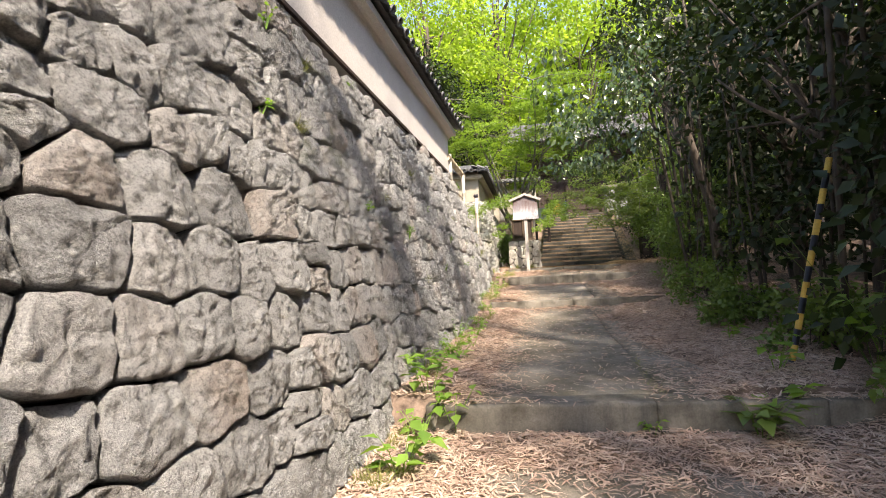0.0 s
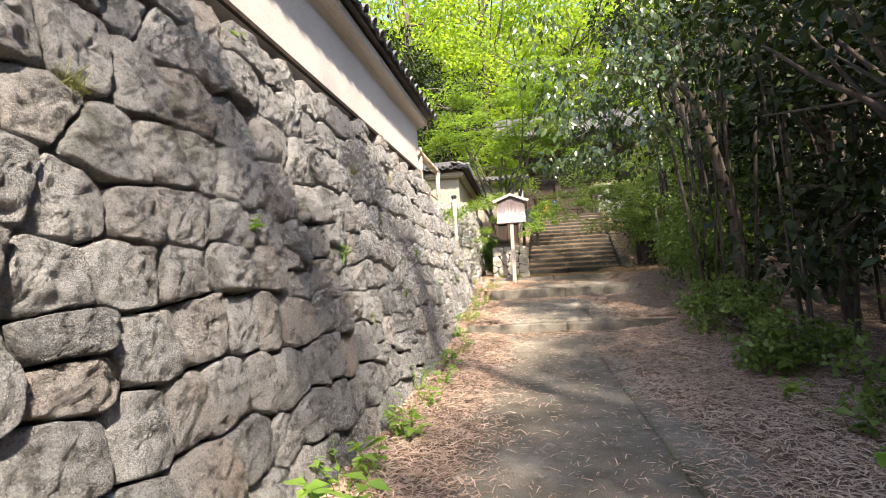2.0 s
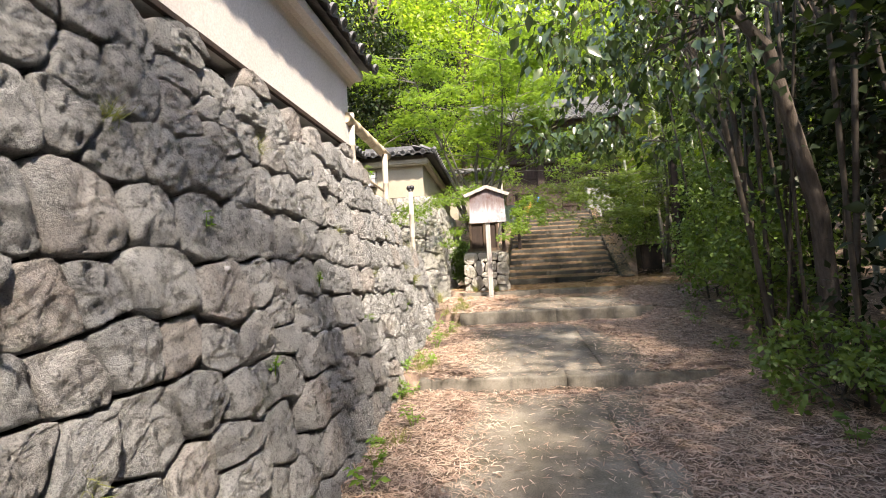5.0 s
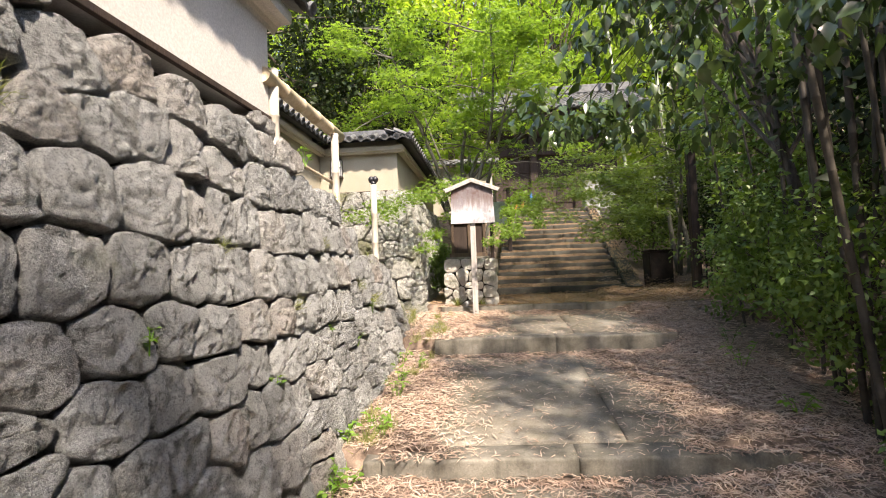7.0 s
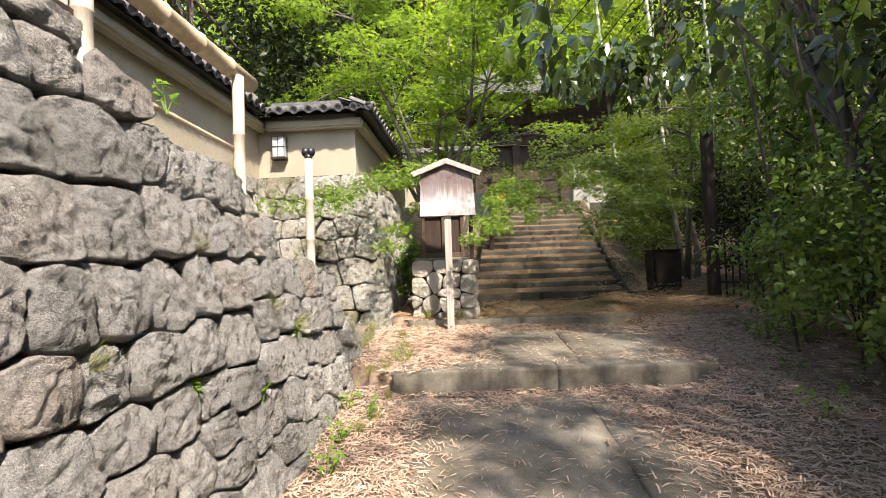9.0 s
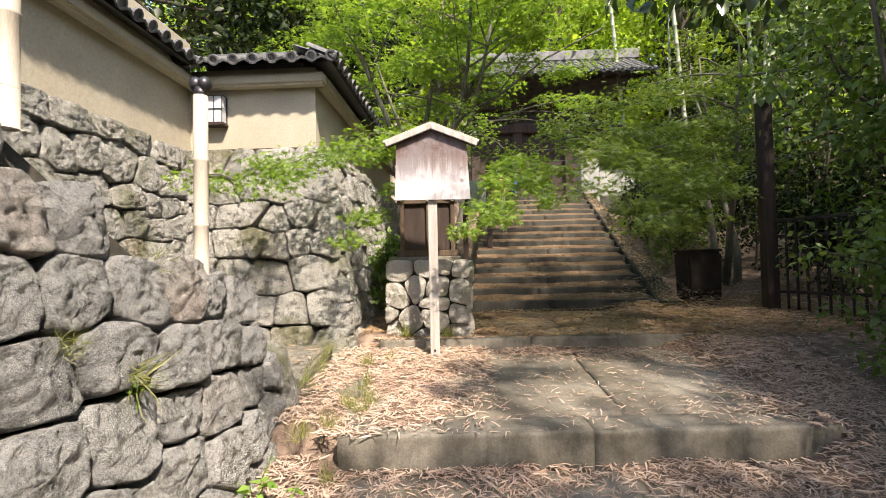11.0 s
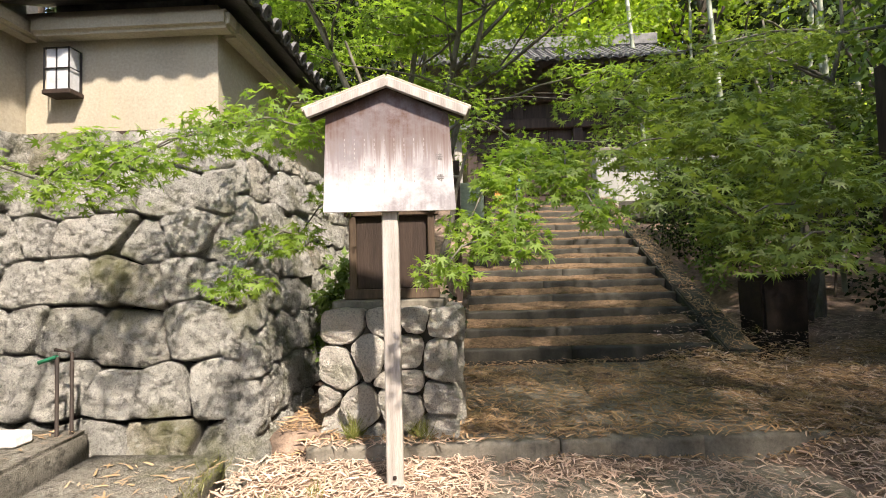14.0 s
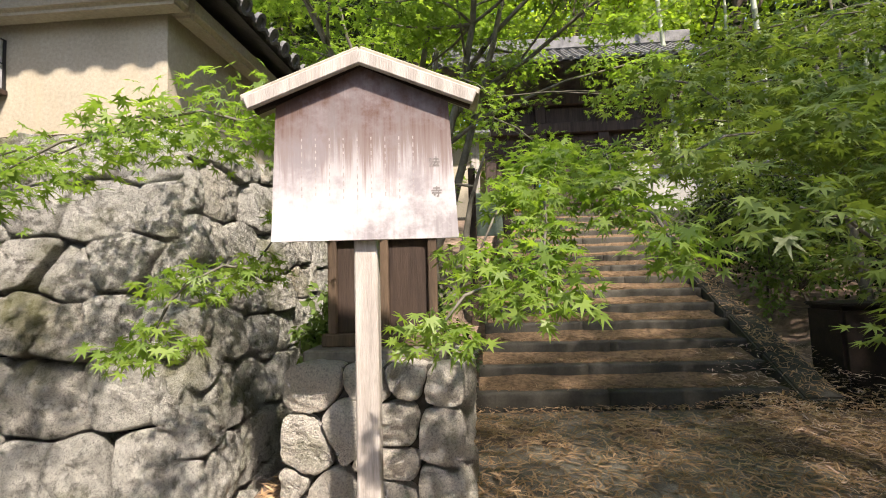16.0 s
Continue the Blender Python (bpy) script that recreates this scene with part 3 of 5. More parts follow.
def lay_stones(wall, stones, place, mat, seed, near=None, **k):
    """Each stone near the way as a part of its wall, the rest as one joined part."""
    JV, JF = [], []
    for i, poly in enumerate(stones):
        V, F = stone_mesh(poly, place, seed + i * 1.37, **k)
        cu, cv = sum(p[0] for p in poly) / len(poly), sum(p[1] for p in poly) / len(poly)
        if near is None or near(cu, cv):
            c = place(cu, cv, 0)
            ob = raw("stone", [v - c for v in V], F, mat)
            ob.parent = wall
            ob.matrix_parent_inverse = wall.matrix_world.inverted()
            ob.location = c
        else:
            o = len(JV)
            JV += V
            JF += [tuple(a + o for a in q) for q in F]
    if JV:
        ob = raw("stones_beyond", JV, JF, mat)
        ob.parent = wall
        ob.matrix_parent_inverse = wall.matrix_world.inverted()
        ob["kind"] = "stuff"


def frame_of(o, u, v):
    o, u, v = Vector(o), Vector(u), Vector(v)
    n = u.cross(v).normalized()
    return lambda a, b, d: o + u * a + v * b + n * d


# retaining wall along the way
TOPA = [(-10, 3.70), (9.62, 3.70), (9.70, 3.52), (10.3, 3.42), (10.9, 3.25), (11.25, 2.98), (11.6, 2.72), (12.1, 2.56), (12.5, 2.46), (12.62, 2.2), (12.78, 1.7)]
top_a = lambda y: float(np.interp(y, *zip(*TOPA)))
UA, VA, OA = (0.032, 1, 0), (-0.185, 0, 1), (-1.21, 0, 0)
place_a = frame_of(OA, UA, VA)
bmw = bmesh.new()
prev = None
for y in (-3.0, 0, 3, 6, 9.6, 9.72, 10.3, 10.9, 11.25, 11.6, 12.1, 12.5):
    t = top_a(y) - 0.06
    ring = [bmw.verts.new(place_a(y, -0.8, -0.09)), bmw.verts.new(place_a(y, t, -0.09)), bmw.verts.new(place_a(y, t, -0.7)), bmw.verts.new(place_a(y, -0.8, -0.9))]
    if prev:
        for k in range(4):
            bmw.faces.new((prev[k], ring[k], ring[(k + 1) % 4], prev[(k + 1) % 4]))
    else:
        bmw.faces.new(ring)
    prev = ring
bmw.faces.new(prev[::-1])
JOINT = plain("dark_joint_earth", (0.03, 0.028, 0.022), (0.08, 0.07, 0.055), 8, 0.95, 0.8, 40)
wall_left = tagged(part("wall_left", bmw, JOINT), "battered retaining wall of rough grey granite rubble", "wall", kind="structure")
# close-fitted courses by the lower end, looser and rounder boulders further up
low_end = lambda u, v: v < top_a(u) - 0.02 and v > path_z(-0.9, u) - 0.18
stones = rubble(-2.4, 12.9, -0.35, 3.68, 0.285, 0.34, 3, 0.20, 1.4, 0.006, low_end, [(1, 0, 12.62)])
loose = lambda p: sum(q[0] for q in p) / len(p) > 6.2
lay_stones(wall_left, [p for p in stones if not loose(p)], place_a, STONE, 11, near=lambda u, v: u > 0.9, top=top_a)
lay_stones(wall_left, [p for p in stones if loose(p)], place_a, STONE, 91, top=top_a, soften=0.10, bulge=0.065)

# stone base of the walled corner building, its front and its flank
place_c = frame_of((-3.15, 14.08, 0), (1, 0, 0), (0, 0.19, 1))
TOPC = 3.96
wall_corner = tagged(part("wall_corner", one_box(-3.4, -1.45, 14.92, 20.4, 1.2, 3.95, 0.02), JOINT), "mossy stone base of the walled corner building", "wall", kind="structure")
stc = rubble(-0.4, 2.3, 1.6, TOPC, 0.33, 0.37, 21, 0.17, 1.55, 0.0065, cuts=[(1, 0.15, 2.10 + 0.27)])
lay_stones(wall_corner, stc, place_c, STONE_C, 211, bulge=0.04, soften=0.05)
place_c2 = frame_of((-0.78, 14.45, 0), (0, 1, 0), (-0.15, 0, 1))
st2 = rubble(-0.3, 5.6, 1.6, TOPC, 0.34, 0.40, 31, 0.17, 1.55, 0.0065, cuts=[(-1, 0.19, 0.37)])
lay_stones(wall_corner, st2, place_c2, STONE_C, 311, bulge=0.05, n=32, near=lambda u, v: u < 3)
# the wall behind the side steps
place_b = frame_of((-2.82, 11.4, 0), (0, 1, 0), (-0.05, 0, 1))
wall_side = tagged(part("wall_side", one_box(-3.9, -3.25, 10.2, 14.95, 1.2, 3.9, 0.02), JOINT), "stone base under the ochre wall by the side steps", "wall", kind="structure")
stb = rubble(-0.6, 3.5, 1.6, TOPC, 0.30, 0.36, 41, 0.17, 1.55, 0.0065)
lay_stones(wall_side, stb, place_b, STONE_C, 411, bulge=0.045, n=32)


def under(ob, parent):
    ob.parent = parent
    ob.matrix_parent_inverse = parent.matrix_world.inverted()
    return ob


# ---- stone stairs to the gate ----
N_ST, ST_Y0, ST_Z0, ST_Y1, ST_Z1 = 15, 16.62, 1.84, 22.6, 4.32
stairs = tagged(empty("stairs", (1.7, ST_Y0, ST_Z0)), "long flight of worn stone steps, shade in their colour, covered with litter", "stairs", kind="structure")
rgs = random.Random(4)
for i in range(N_ST):
    y = ST_Y0 + (ST_Y1 - ST_Y0) * i / N_ST
    z0 = ST_Z0 + (ST_Z1 - ST_Z0) * i / N_ST
    z1 = ST_Z0 + (ST_Z1 - ST_Z0) * (i + 1) / N_ST
    k = i / (N_ST - 1)
    xl, xr = 0.22 + 0.5 * k, 2.98 + 0.40 * k
    xm = xl + (xr - xl) * rgs.uniform(0.35, 0.7)
    st = under(tagged(empty("step", ((xl + xr) / 2, y, z0))), stairs)
    for a, b in ((xl, xm - 0.004), (xm + 0.004, xr)):
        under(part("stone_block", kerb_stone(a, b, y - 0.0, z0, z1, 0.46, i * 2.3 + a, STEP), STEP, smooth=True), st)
# sloping side stones
for i in range(8):
    k0, k1 = i / 8, (i + 1) / 8 - 0.01
    bm = bmesh.new()
    q = []
    for k in (k0, k1):
        y, z = ST_Y0 - 0.15 + (ST_Y1 - ST_Y0 + 0.1) * k, ST_Z0 + 0.12 + (ST_Z1 - ST_Z0) * k
        x = 2.99 + 0.40 * k
        w = 0.34 - 0.08 * k
        q.append([bm.verts.new((x + dx, y + 0.055 * 2, z + dz)) for dx, dz in ((0, 0), (w, 0.0), (w, -0.42), (0, -0.42))])
    for e in range(4):
        bm.faces.new((q[0][e], q[0][(e + 1) % 4], q[1][(e + 1) % 4], q[1][e]))
    bm.faces.new(q[0][::-1])
    bm.faces.new(q[1])
    bmesh.ops.recalc_face_normals(bm, faces=bm.faces)
    bmesh.ops.bevel(bm, geom=bm.edges[:], offset=0.018, segments=2, affect="EDGES")
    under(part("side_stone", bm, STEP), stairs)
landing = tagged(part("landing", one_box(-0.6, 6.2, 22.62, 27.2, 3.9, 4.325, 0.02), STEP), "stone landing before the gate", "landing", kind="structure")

# upright boulder that ends the retaining wall
bm = bmesh.new()
bmesh.ops.create_icosphere(bm, subdivisions=4, radius=1.0)
for v in bm.verts:
    c = v.co.copy()
    k = max(abs(c.x), abs(c.y), abs(c.z)) ** 0.55
    w = 1 + 0.16 * noise.noise(c * 1.3) + 0.07 * noise.noise(c * 4.0) + 0.03 * noise.noise(c * 11.0)
    v.co = Vector((c.x / k * 0.125 * w, c.y / k * 0.15 * w, c.z / k * 0.40 * w))
bmesh.ops.transform(bm, matrix=pose(-1.15, 12.76, 1.66, 6, -11, 14), verts=bm.verts)
tagged(part("standing_stone", bm, STONE_C, smooth=True), "upright grey boulder at the end of the retaining wall", "stone")

# ---- side steps into the walled corner ----
for name, a, lab in (("side_step", (-1.05, -0.60, 12.95, 13.72, 1.45, 1.635), "low flat stone side step with moss"),
                     ("side_step", (-1.92, -1.06, 12.82, 14.36, 1.45, 1.775), "broad mossy concrete side step"),
                     ("side_step", (-3.2, -1.94, 12.82, 14.38, 1.45, 1.925), "upper stone side step against the wall")):
    bm = one_box(*a, 0.025, seg=2)
    bmesh.ops.subdivide_edges(bm, edges=bm.edges[:], cuts=3, use_grid_fill=True)
    for v in bm.verts:
        v.co += v.co.normalized() * 0.012 * noise.noise(v.co * 5)
        v.co.x += (v.co.y - a[2]) * -0.10
    tagged(part(name, bm, MOSSY, smooth=True), lab, "step", "side steps", "structure")


# ---- tiled eaves ----
def round_tile(bm, m, ln=0.34, r=0.055):
    seg = 8
    rows = []
    for y in (0, ln):
        rows.append([bm.verts.new(m @ Vector((r * math.cos(math.pi * k / seg), y, r * math.sin(math.pi * k / seg)))) for k in range(seg + 1)])
    for k in range(seg):
        bm.faces.new((rows[0][k], rows[0][k + 1], rows[1][k + 1], rows[1][k]))
    # round end plate
    c = [bm.verts.new(m @ Vector((r * 1.12 * math.cos(2 * math.pi * k / 12), -0.012, r * 0.35 + r * 1.12 * math.sin(2 * math.pi * k / 12)))) for k in range(12)]
    c2 = [bm.verts.new(m @ Vector((r * 0.72 * math.cos(2 * math.pi * k / 12), -0.012, r * 0.35 + r * 0.72 * math.sin(2 * math.pi * k / 12)))) for k in range(12)]
    c3 = [bm.verts.new(m @ Vector((r * 0.66 * math.cos(2 * math.pi * k / 12), 0.004, r * 0.35 + r * 0.66 * math.sin(2 * math.pi * k / 12)))) for k in range(12)]
    b = [bm.verts.new(m @ Vector((r * 1.12 * math.cos(2 * math.pi * k / 12), 0.02, r * 0.35 + r * 1.12 * math.sin(2 * math.pi * k / 12)))) for k in range(12)]
    for k in range(12):
        k2 = (k + 1) % 12
        bm.faces.new((c[k], c[k2], c2[k2], c2[k]))
        bm.faces.new((c2[k], c2[k2], c3[k2], c3[k]))
        bm.faces.new((b[k], b[k2], c[k2], c[k]))
    bm.faces.new(c3)
    return bm


TILE_ME = None


def tiled_roof(parent, p0, p1, out, rise, depth, pitch=0.27, label=""):
    """A row of pan and round tiles up a slope: p0 to p1 along the eave, out points outwards."""
    global TILE_ME
    p0, p1, out = Vector(p0), Vector(p1), Vector(out).normalized()
    along = (p1 - p0).normalized()
    up = Vector((0, 0, 1))
    n = max(1, round((p1 - p0).length / pitch))
    slope = (-out * depth + up * rise)
    sl = slope.normalized()
    nor = along.cross(sl)
    if nor.z < 0:
        nor = -nor
    # deck with wavy pan tiles in courses
    courses = max(2, int(slope.length / 0.24))
    rows_ = []
    for c in range(courses):
        bm = bmesh.new()
        rows_.append(bm)
        a0, a1 = slope.length * c / courses - 0.03, slope.length * (c + 1) / courses
        prev_ = None
        for i in range(n * 4 + 1):
            s = i / (n * 4) * (p1 - p0).length
            dip = -0.022 * math.cos(2 * math.pi * s / ((p1 - p0).length / n))
            r = [bm.verts.new(p0 + along * s + sl * a0 + nor * (dip + 0.028)), bm.verts.new(p0 + along * s + sl * a1 + nor * (dip + 0.004)), bm.verts.new(p0 + along * s + sl * a0 + nor * (dip + 0.002))]
            if prev_:
                bm.faces.new((prev_[0], r[0], r[1], prev_[1]))
                bm.faces.new((prev_[2], r[2], r[0], prev_[0]))
            prev_ = r
    # underside
    bm = bmesh.new()
    q = [bm.verts.new(p) for p in (p0 - nor * 0.03, p1 - nor * 0.03, p1 + slope - nor * 0.03, p0 + slope - nor * 0.03)]
    bm.faces.new(q)
    bmesh.ops.recalc_face_normals(bm, faces=bm.faces)
    roof = under(part("roof", bm, TILE, label=label or "dark grey clay tile roof"), parent)
    for bm in rows_:
        bmesh.ops.recalc_face_normals(bm, faces=bm.faces)
        under(part("tile_course", bm, TILE), roof)
    if TILE_ME is None:
        t = round_tile(bmesh.new(), Matrix.Identity(4))
        TILE_ME = bpy.data.meshes.new("eave_tile")
        t.to_mesh(TILE_ME)
        t.free()
        TILE_ME.materials.append(TILE)
    rot = Matrix((along, sl, nor)).transposed().to_4x4()
    for i in range(n + 1):
        ob = new("eave_tile", TILE_ME)
        ob.parent = roof
        ob.matrix_parent_inverse = roof.matrix_world.inverted()
        ob.matrix_basis = Matrix.Translation(p0 + along * (p1 - p0).length * i / n + nor * 0.02 - sl * 0.03) @ rot
    return roof


# ---- plastered building on the retaining wall ----
RA = Matrix.Rotation(-math.atan(0.032), 4, "Z")
house = tagged(empty("plastered_house", (-1.9, 4, 3.7)), "grey-white plastered house wall with dark tiled eave", "house")
bm = one_box(-4.5, 0, -9, 9.62, 0, 1.35, 0.004)
M = Matrix.Translation((-1.865, 0, 3.70)) @ RA
bmesh.ops.transform(bm, matrix=M, verts=bm.verts)
under(part("wall", bm, PLASTER), house)
bm = one_box(-0.02, 0.018, -9, 9.63, -0.03, 0.012, 0.003)
bmesh.ops.transform(bm, matrix=M, verts=bm.verts)
under(part("sill_board", bm, DARKWOOD, label="thin dark sill board"), house)
# coved cornice
bm = bmesh.new()
pr = [(0.004, 0.72), (0.012, 0.76), (0.035, 0.79), (0.075, 0.805), (0.15, 0.81), (0.155, 0.86), (0.155, 0.90), (0.0, 0.92)]
e0 = [bm.verts.new(M @ Vector((x, -9, z))) for x, z in pr]
e1 = [bm.verts.new(M @ Vector((x, 9.74, z))) for x, z in pr]
for k in range(len(pr)):
    bm.faces.new((e0[k], e1[k], e1[(k + 1) % len(pr)], e0[(k + 1) % len(pr)]))
bm.faces.new(e1)
bmesh.ops.recalc_face_normals(bm, faces=bm.faces)
under(part("cornice", bm, PLASTER), house)
tiled_roof(house, M @ Vector((0.24, -4, 0.965)), M @ Vector((0.24, 9.86, 0.965)), M.to_3x3() @ Vector((1, 0, 0)), 1.15, 2.45)
tiled_roof(house, M @ Vector((-4.7, 9.86, 0.965)), M @ Vector((-4.7, -4, 0.965)), M.to_3x3() @ Vector((-1, 0, 0)), 1.15, 2.45)
under(part("gable", one_box(-3.2, -1.95, 9.3, 9.6, 4.6, 5.3, 0.01), PLASTER), house)

# ---- ochre walled corner building ----
corner = tagged(empty("ochre_house", (-2.2, 15, 3.9)), "ochre plastered wall building with tiled eave", "house")
WB = 3.97
under(part("wall", one_box(-5.5, -1.53, 14.9, 20.6, WB, 4.92, 0.004), OCHRE, label="ochre plaster walls"), corner)
under(part("side_wall", one_box(-5.5, -3.03, 9.4, 14.9, WB - 0.25, 5.25, 0.004), OCHRE), corner)
under(part("sill_board", one_box(-3.0, -1.52, 14.885, 14.91, WB - 0.03, WB + 0.005, 0.002), DARKWOOD), corner)
under(part("sill_board", one_box(-1.54, -1.515, 14.885, 20.6, WB - 0.03, WB + 0.005, 0.002), DARKWOOD), corner)
for nm, x0, x1, y0, y1 in (("cornice", -2.88, -1.375, 14.74, 14.898), ("cornice", -1.528, -1.375, 14.90, 20.7), ("cornice", -3.028, -2.882, 9.4, 14.898)):
    bm = one_box(x0, x1, y0, y1, WB + 0.70, WB + 0.84, 0.03, seg=3)
    under(part(nm, bm, OCHRE), corner)
tiled_roof(corner, (-3.0, 14.58, WB + 0.90), (-1.24, 14.58, WB + 0.90), (0, -1, 0), 0.20, 0.45, 0.21)
tiled_roof(corner, (-1.24, 14.58, WB + 0.90), (-1.24, 20.7, WB + 0.90), (1, 0, 0), 0.20, 0.45, 0.21)
tiled_roof(corner, (-2.78, 9.4, WB + 0.90), (-2.78, 14.58, WB + 0.90), (1, 0, 0), 0.20, 0.45, 0.21)

for a in ((-2.9, -1.66, 14.98, 15.2), (-1.86, -1.62, 15.2, 20.7), (-3.42, -3.18, 9.4, 15.2)):
    under(part("ridge", one_box(*a, WB + 0.94, WB + 1.20, 0.04, seg=2), TILE), corner)

# wall lantern
lan = tagged(empty("wall_lantern", (-2.68, 14.8, 4.26)), "square white paper wall lantern in a thin dark frame", "lantern")
under(part("diffuser", one_box(-2.77, -2.59, 14.785, 14.88, 4.275, 4.58, 0.003), PAPER, label="frosted white panes"), lan)
bm = bmesh.new()
for x in (-2.78, -2.685, -2.59):
    box(bm, x - 0.002, x + 0.002, 14.772, 14.784, 4.27, 4.585, 0)
for x in (-2.78, -2.58):
    box(bm, x - 0.002, x + 0.002, 14.87, 14.89, 4.27, 4.585, 0)
for z in (4.27, 4.43, 4.582):
    box(bm, -2.782, -2.578, 14.772, 14.784, z - 0.002, z + 0.002, 0)
    for x in (-2.78, -2.58):
        box(bm, x - 0.002, x + 0.002, 14.775, 14.89, z - 0.0035, z + 0.0035, 0)
under(part("frame", bm, BLACK), lan)
under(part("base_plate", one_box(-2.79, -2.57, 14.766, 14.9, 4.235, 4.268, 0.004), DARKWOOD), lan)


# ---- bamboo ----
def bamboo_pole(name, p0, p1, r, mat, nodes=5, parent=None, label="", seg=14):
    p0, p1 = Vector(p0), Vector(p1)
    pts, rad = [], []
    for i in range(nodes + 1):
        t = i / nodes
        if 0 < i < nodes:
            for dt, k in ((-0.012, 1.0), (-0.004, 1.10), (0.004, 1.10), (0.012, 1.0)):
                pts.append(p0.lerp(p1, t + dt / max((p1 - p0).length, 0.3)))
                rad.append(r * k)
        else:
            pts.append(p0.lerp(p1, t))
            rad.append(r)
    v, f = tube_data(pts, rad, seg)
    ob = raw(name, v, f, mat)
    if parent:
        under(ob, parent)
    if label:
        ob["label"] = label
    return ob


rail = tagged(empty("bamboo_rail", (-1.5, 10.5, 3.4)), "thick bamboo rail on two posts above the wall end", "rail")
bamboo_pole("rail_pole", (-1.56, 9.52, 4.02), (-1.50, 11.27, 3.99), 0.062, BAMBOO, 5, rail)
bamboo_pole("post", (-1.55, 9.68, 3.35), (-1.55, 9.68, 4.12), 0.045, WHITEBAMBOO, 2, rail)
bamboo_pole("post", (-1.47, 11.0, 3.10), (-1.47, 11.0, 3.95), 0.040, WHITEBAMBOO, 2, rail)
bamboo_pole("lower_rail", (-1.60, 9.7, 3.50), (-1.50, 11.0, 3.42), 0.018, BAMBOO, 6, rail)
tubes("brace", [([(-1.6, 9.9, 3.95), (-1.56, 10.2, 3.62), (-1.54, 10.35, 3.45)], [0.015, 0.013, 0.012])], TWIG, rail)

gp = tagged(empty("bamboo_gatepost", (-1.33, 11.98, 2.5)), "bleached bamboo post with a black round cap", "post")
bamboo_pole("pole", (-1.295, 11.99, 2.45), (-1.30, 12.0, 3.56), 0.039, WHITEBAMBOO, 3, gp)
bm = bmesh.new()
for x in (-1.325, -1.275):
    bmesh.ops.create_uvsphere(bm, u_segments=14, v_segments=10, radius=0.043, matrix=Matrix.Translation((x, 12.0, 3.625)) @ Matrix.Diagonal((0.9, 1, 1.05, 1)))
bmesh.ops.create_cone(bm, cap_ends=True, segments=14, radius1=0.036, radius2=0.036, depth=0.06, matrix=Matrix.Translation((-1.30, 12.0, 3.575)))
under(part("cap", bm, BLACK, label="glossy black double-knob cap", smooth=True), gp)

# ---- notice board on a post ----
SX, SY_, SZ0 = -0.13, 14.11, 1.63
sign = tagged(empty("notice_board", (SX, SY_, SZ0), 4.0), "weathered wooden notice board with small gabled roof on a post", "sign")


def sp(name, bm, mat, label="", smooth=False):
    ob = part(name, bm, mat, sign, label, smooth)
    return ob


sp("post", one_box(-0.046, 0.046, -0.04, 0.045, -0.12, 1.62, 0.006), GREYWOOD, "silvered square wooden post")
bm = bmesh.new()
pent = [(-0.362, 1.575), (0.372, 1.575), (0.342, 2.115), (0.0, 2.265), (-0.342, 2.115)]
f0 = [bm.verts.new((x, -0.075, z)) for x, z in pent]
f1 = [bm.verts.new((x, -0.047, z)) for x, z in pent]
bm.faces.new(f0)
bm.faces.new(f1[::-1])
for k in range(5):
    bm.faces.new((f0[k], f1[k], f1[(k + 1) % 5], f0[(k + 1) % 5]))
bmesh.ops.recalc_face_normals(bm, faces=bm.faces)
ob = sp("board", bm, BOARD, "board bleached pale below and red-brown above, with faded writing")
ob.location.z = 1.565
ob.data.transform(Matrix.Translation((0, 0, -1.565)))
for s in (-1, 1):
    bm = bmesh.new()
    m = Matrix.Translation((0, -0.02, 2.318)) @ Matrix.Rotation(s * radians(21.5), 4, "Y")
    box(bm, min(0, s * 0.50), max(0, s * 0.50), -0.10, 0.11, -0.014, 0.014, 0.005, m)
    sp("roof_board", bm, ROOFWOOD, "sloping grey roof board")
    bm = bmesh.new()
    box(bm, min(s * 0.004, s * 0.49), max(s * 0.004, s * 0.49), -0.112, -0.086, -0.058, -0.003, 0.005, m)
    sp("barge_board", bm, GREYWOOD)
    bm = bmesh.new()
    box(bm, min(0, s * 0.48), max(0, s * 0.48), -0.05, -0.02, -0.055, -0.018, 0.003, m)
    sp("rafter", bm, DARKWOOD)
sp("bolt", one_box(-0.01, 0.01, -0.05, -0.04, 0.10, 0.12, 0.003), IRON)


def glyph(strokes, x, z, s):
    bm = bmesh.new()
    for x0, z0, x1, z1 in strokes:
        a, b = Vector((x + x0 * s, -0.0765, z + z0 * s)), Vector((x + x1 * s, -0.0765, z + z1 * s))
        d = (b - a).normalized()
        n = Vector((d.z, 0, -d.x)) * 0.0028
        bm.faces.new([bm.verts.new(p) for p in (a - n, b - n, b + n, a + n)])
    return bm


HO = [(0.05, 0.85, 0.22, 0.72), (0.0, 0.58, 0.18, 0.46), (0.05, 0.05, 0.25, 0.36), (0.36, 0.74, 0.95, 0.74), (0.64, 0.98, 0.64, 0.46), (0.28, 0.46, 1.0, 0.46), (0.62, 0.44, 0.38, 0.12), (0.38, 0.12, 0.86, 0.16), (0.76, 0.32, 0.92, 0.04)]
JI = [(0.18, 0.84, 0.82, 0.84), (0.5, 1.0, 0.5, 0.62), (0.02, 0.62, 0.98, 0.62), (0.05, 0.38, 0.95, 0.38), (0.68, 0.52, 0.68, 0.04), (0.68, 0.04, 0.52, 0.10), (0.26, 0.28, 0.38, 0.16)]
sp("lettering", glyph(HO, 0.262, 1.855, 0.042), MARK, "faded ink character")
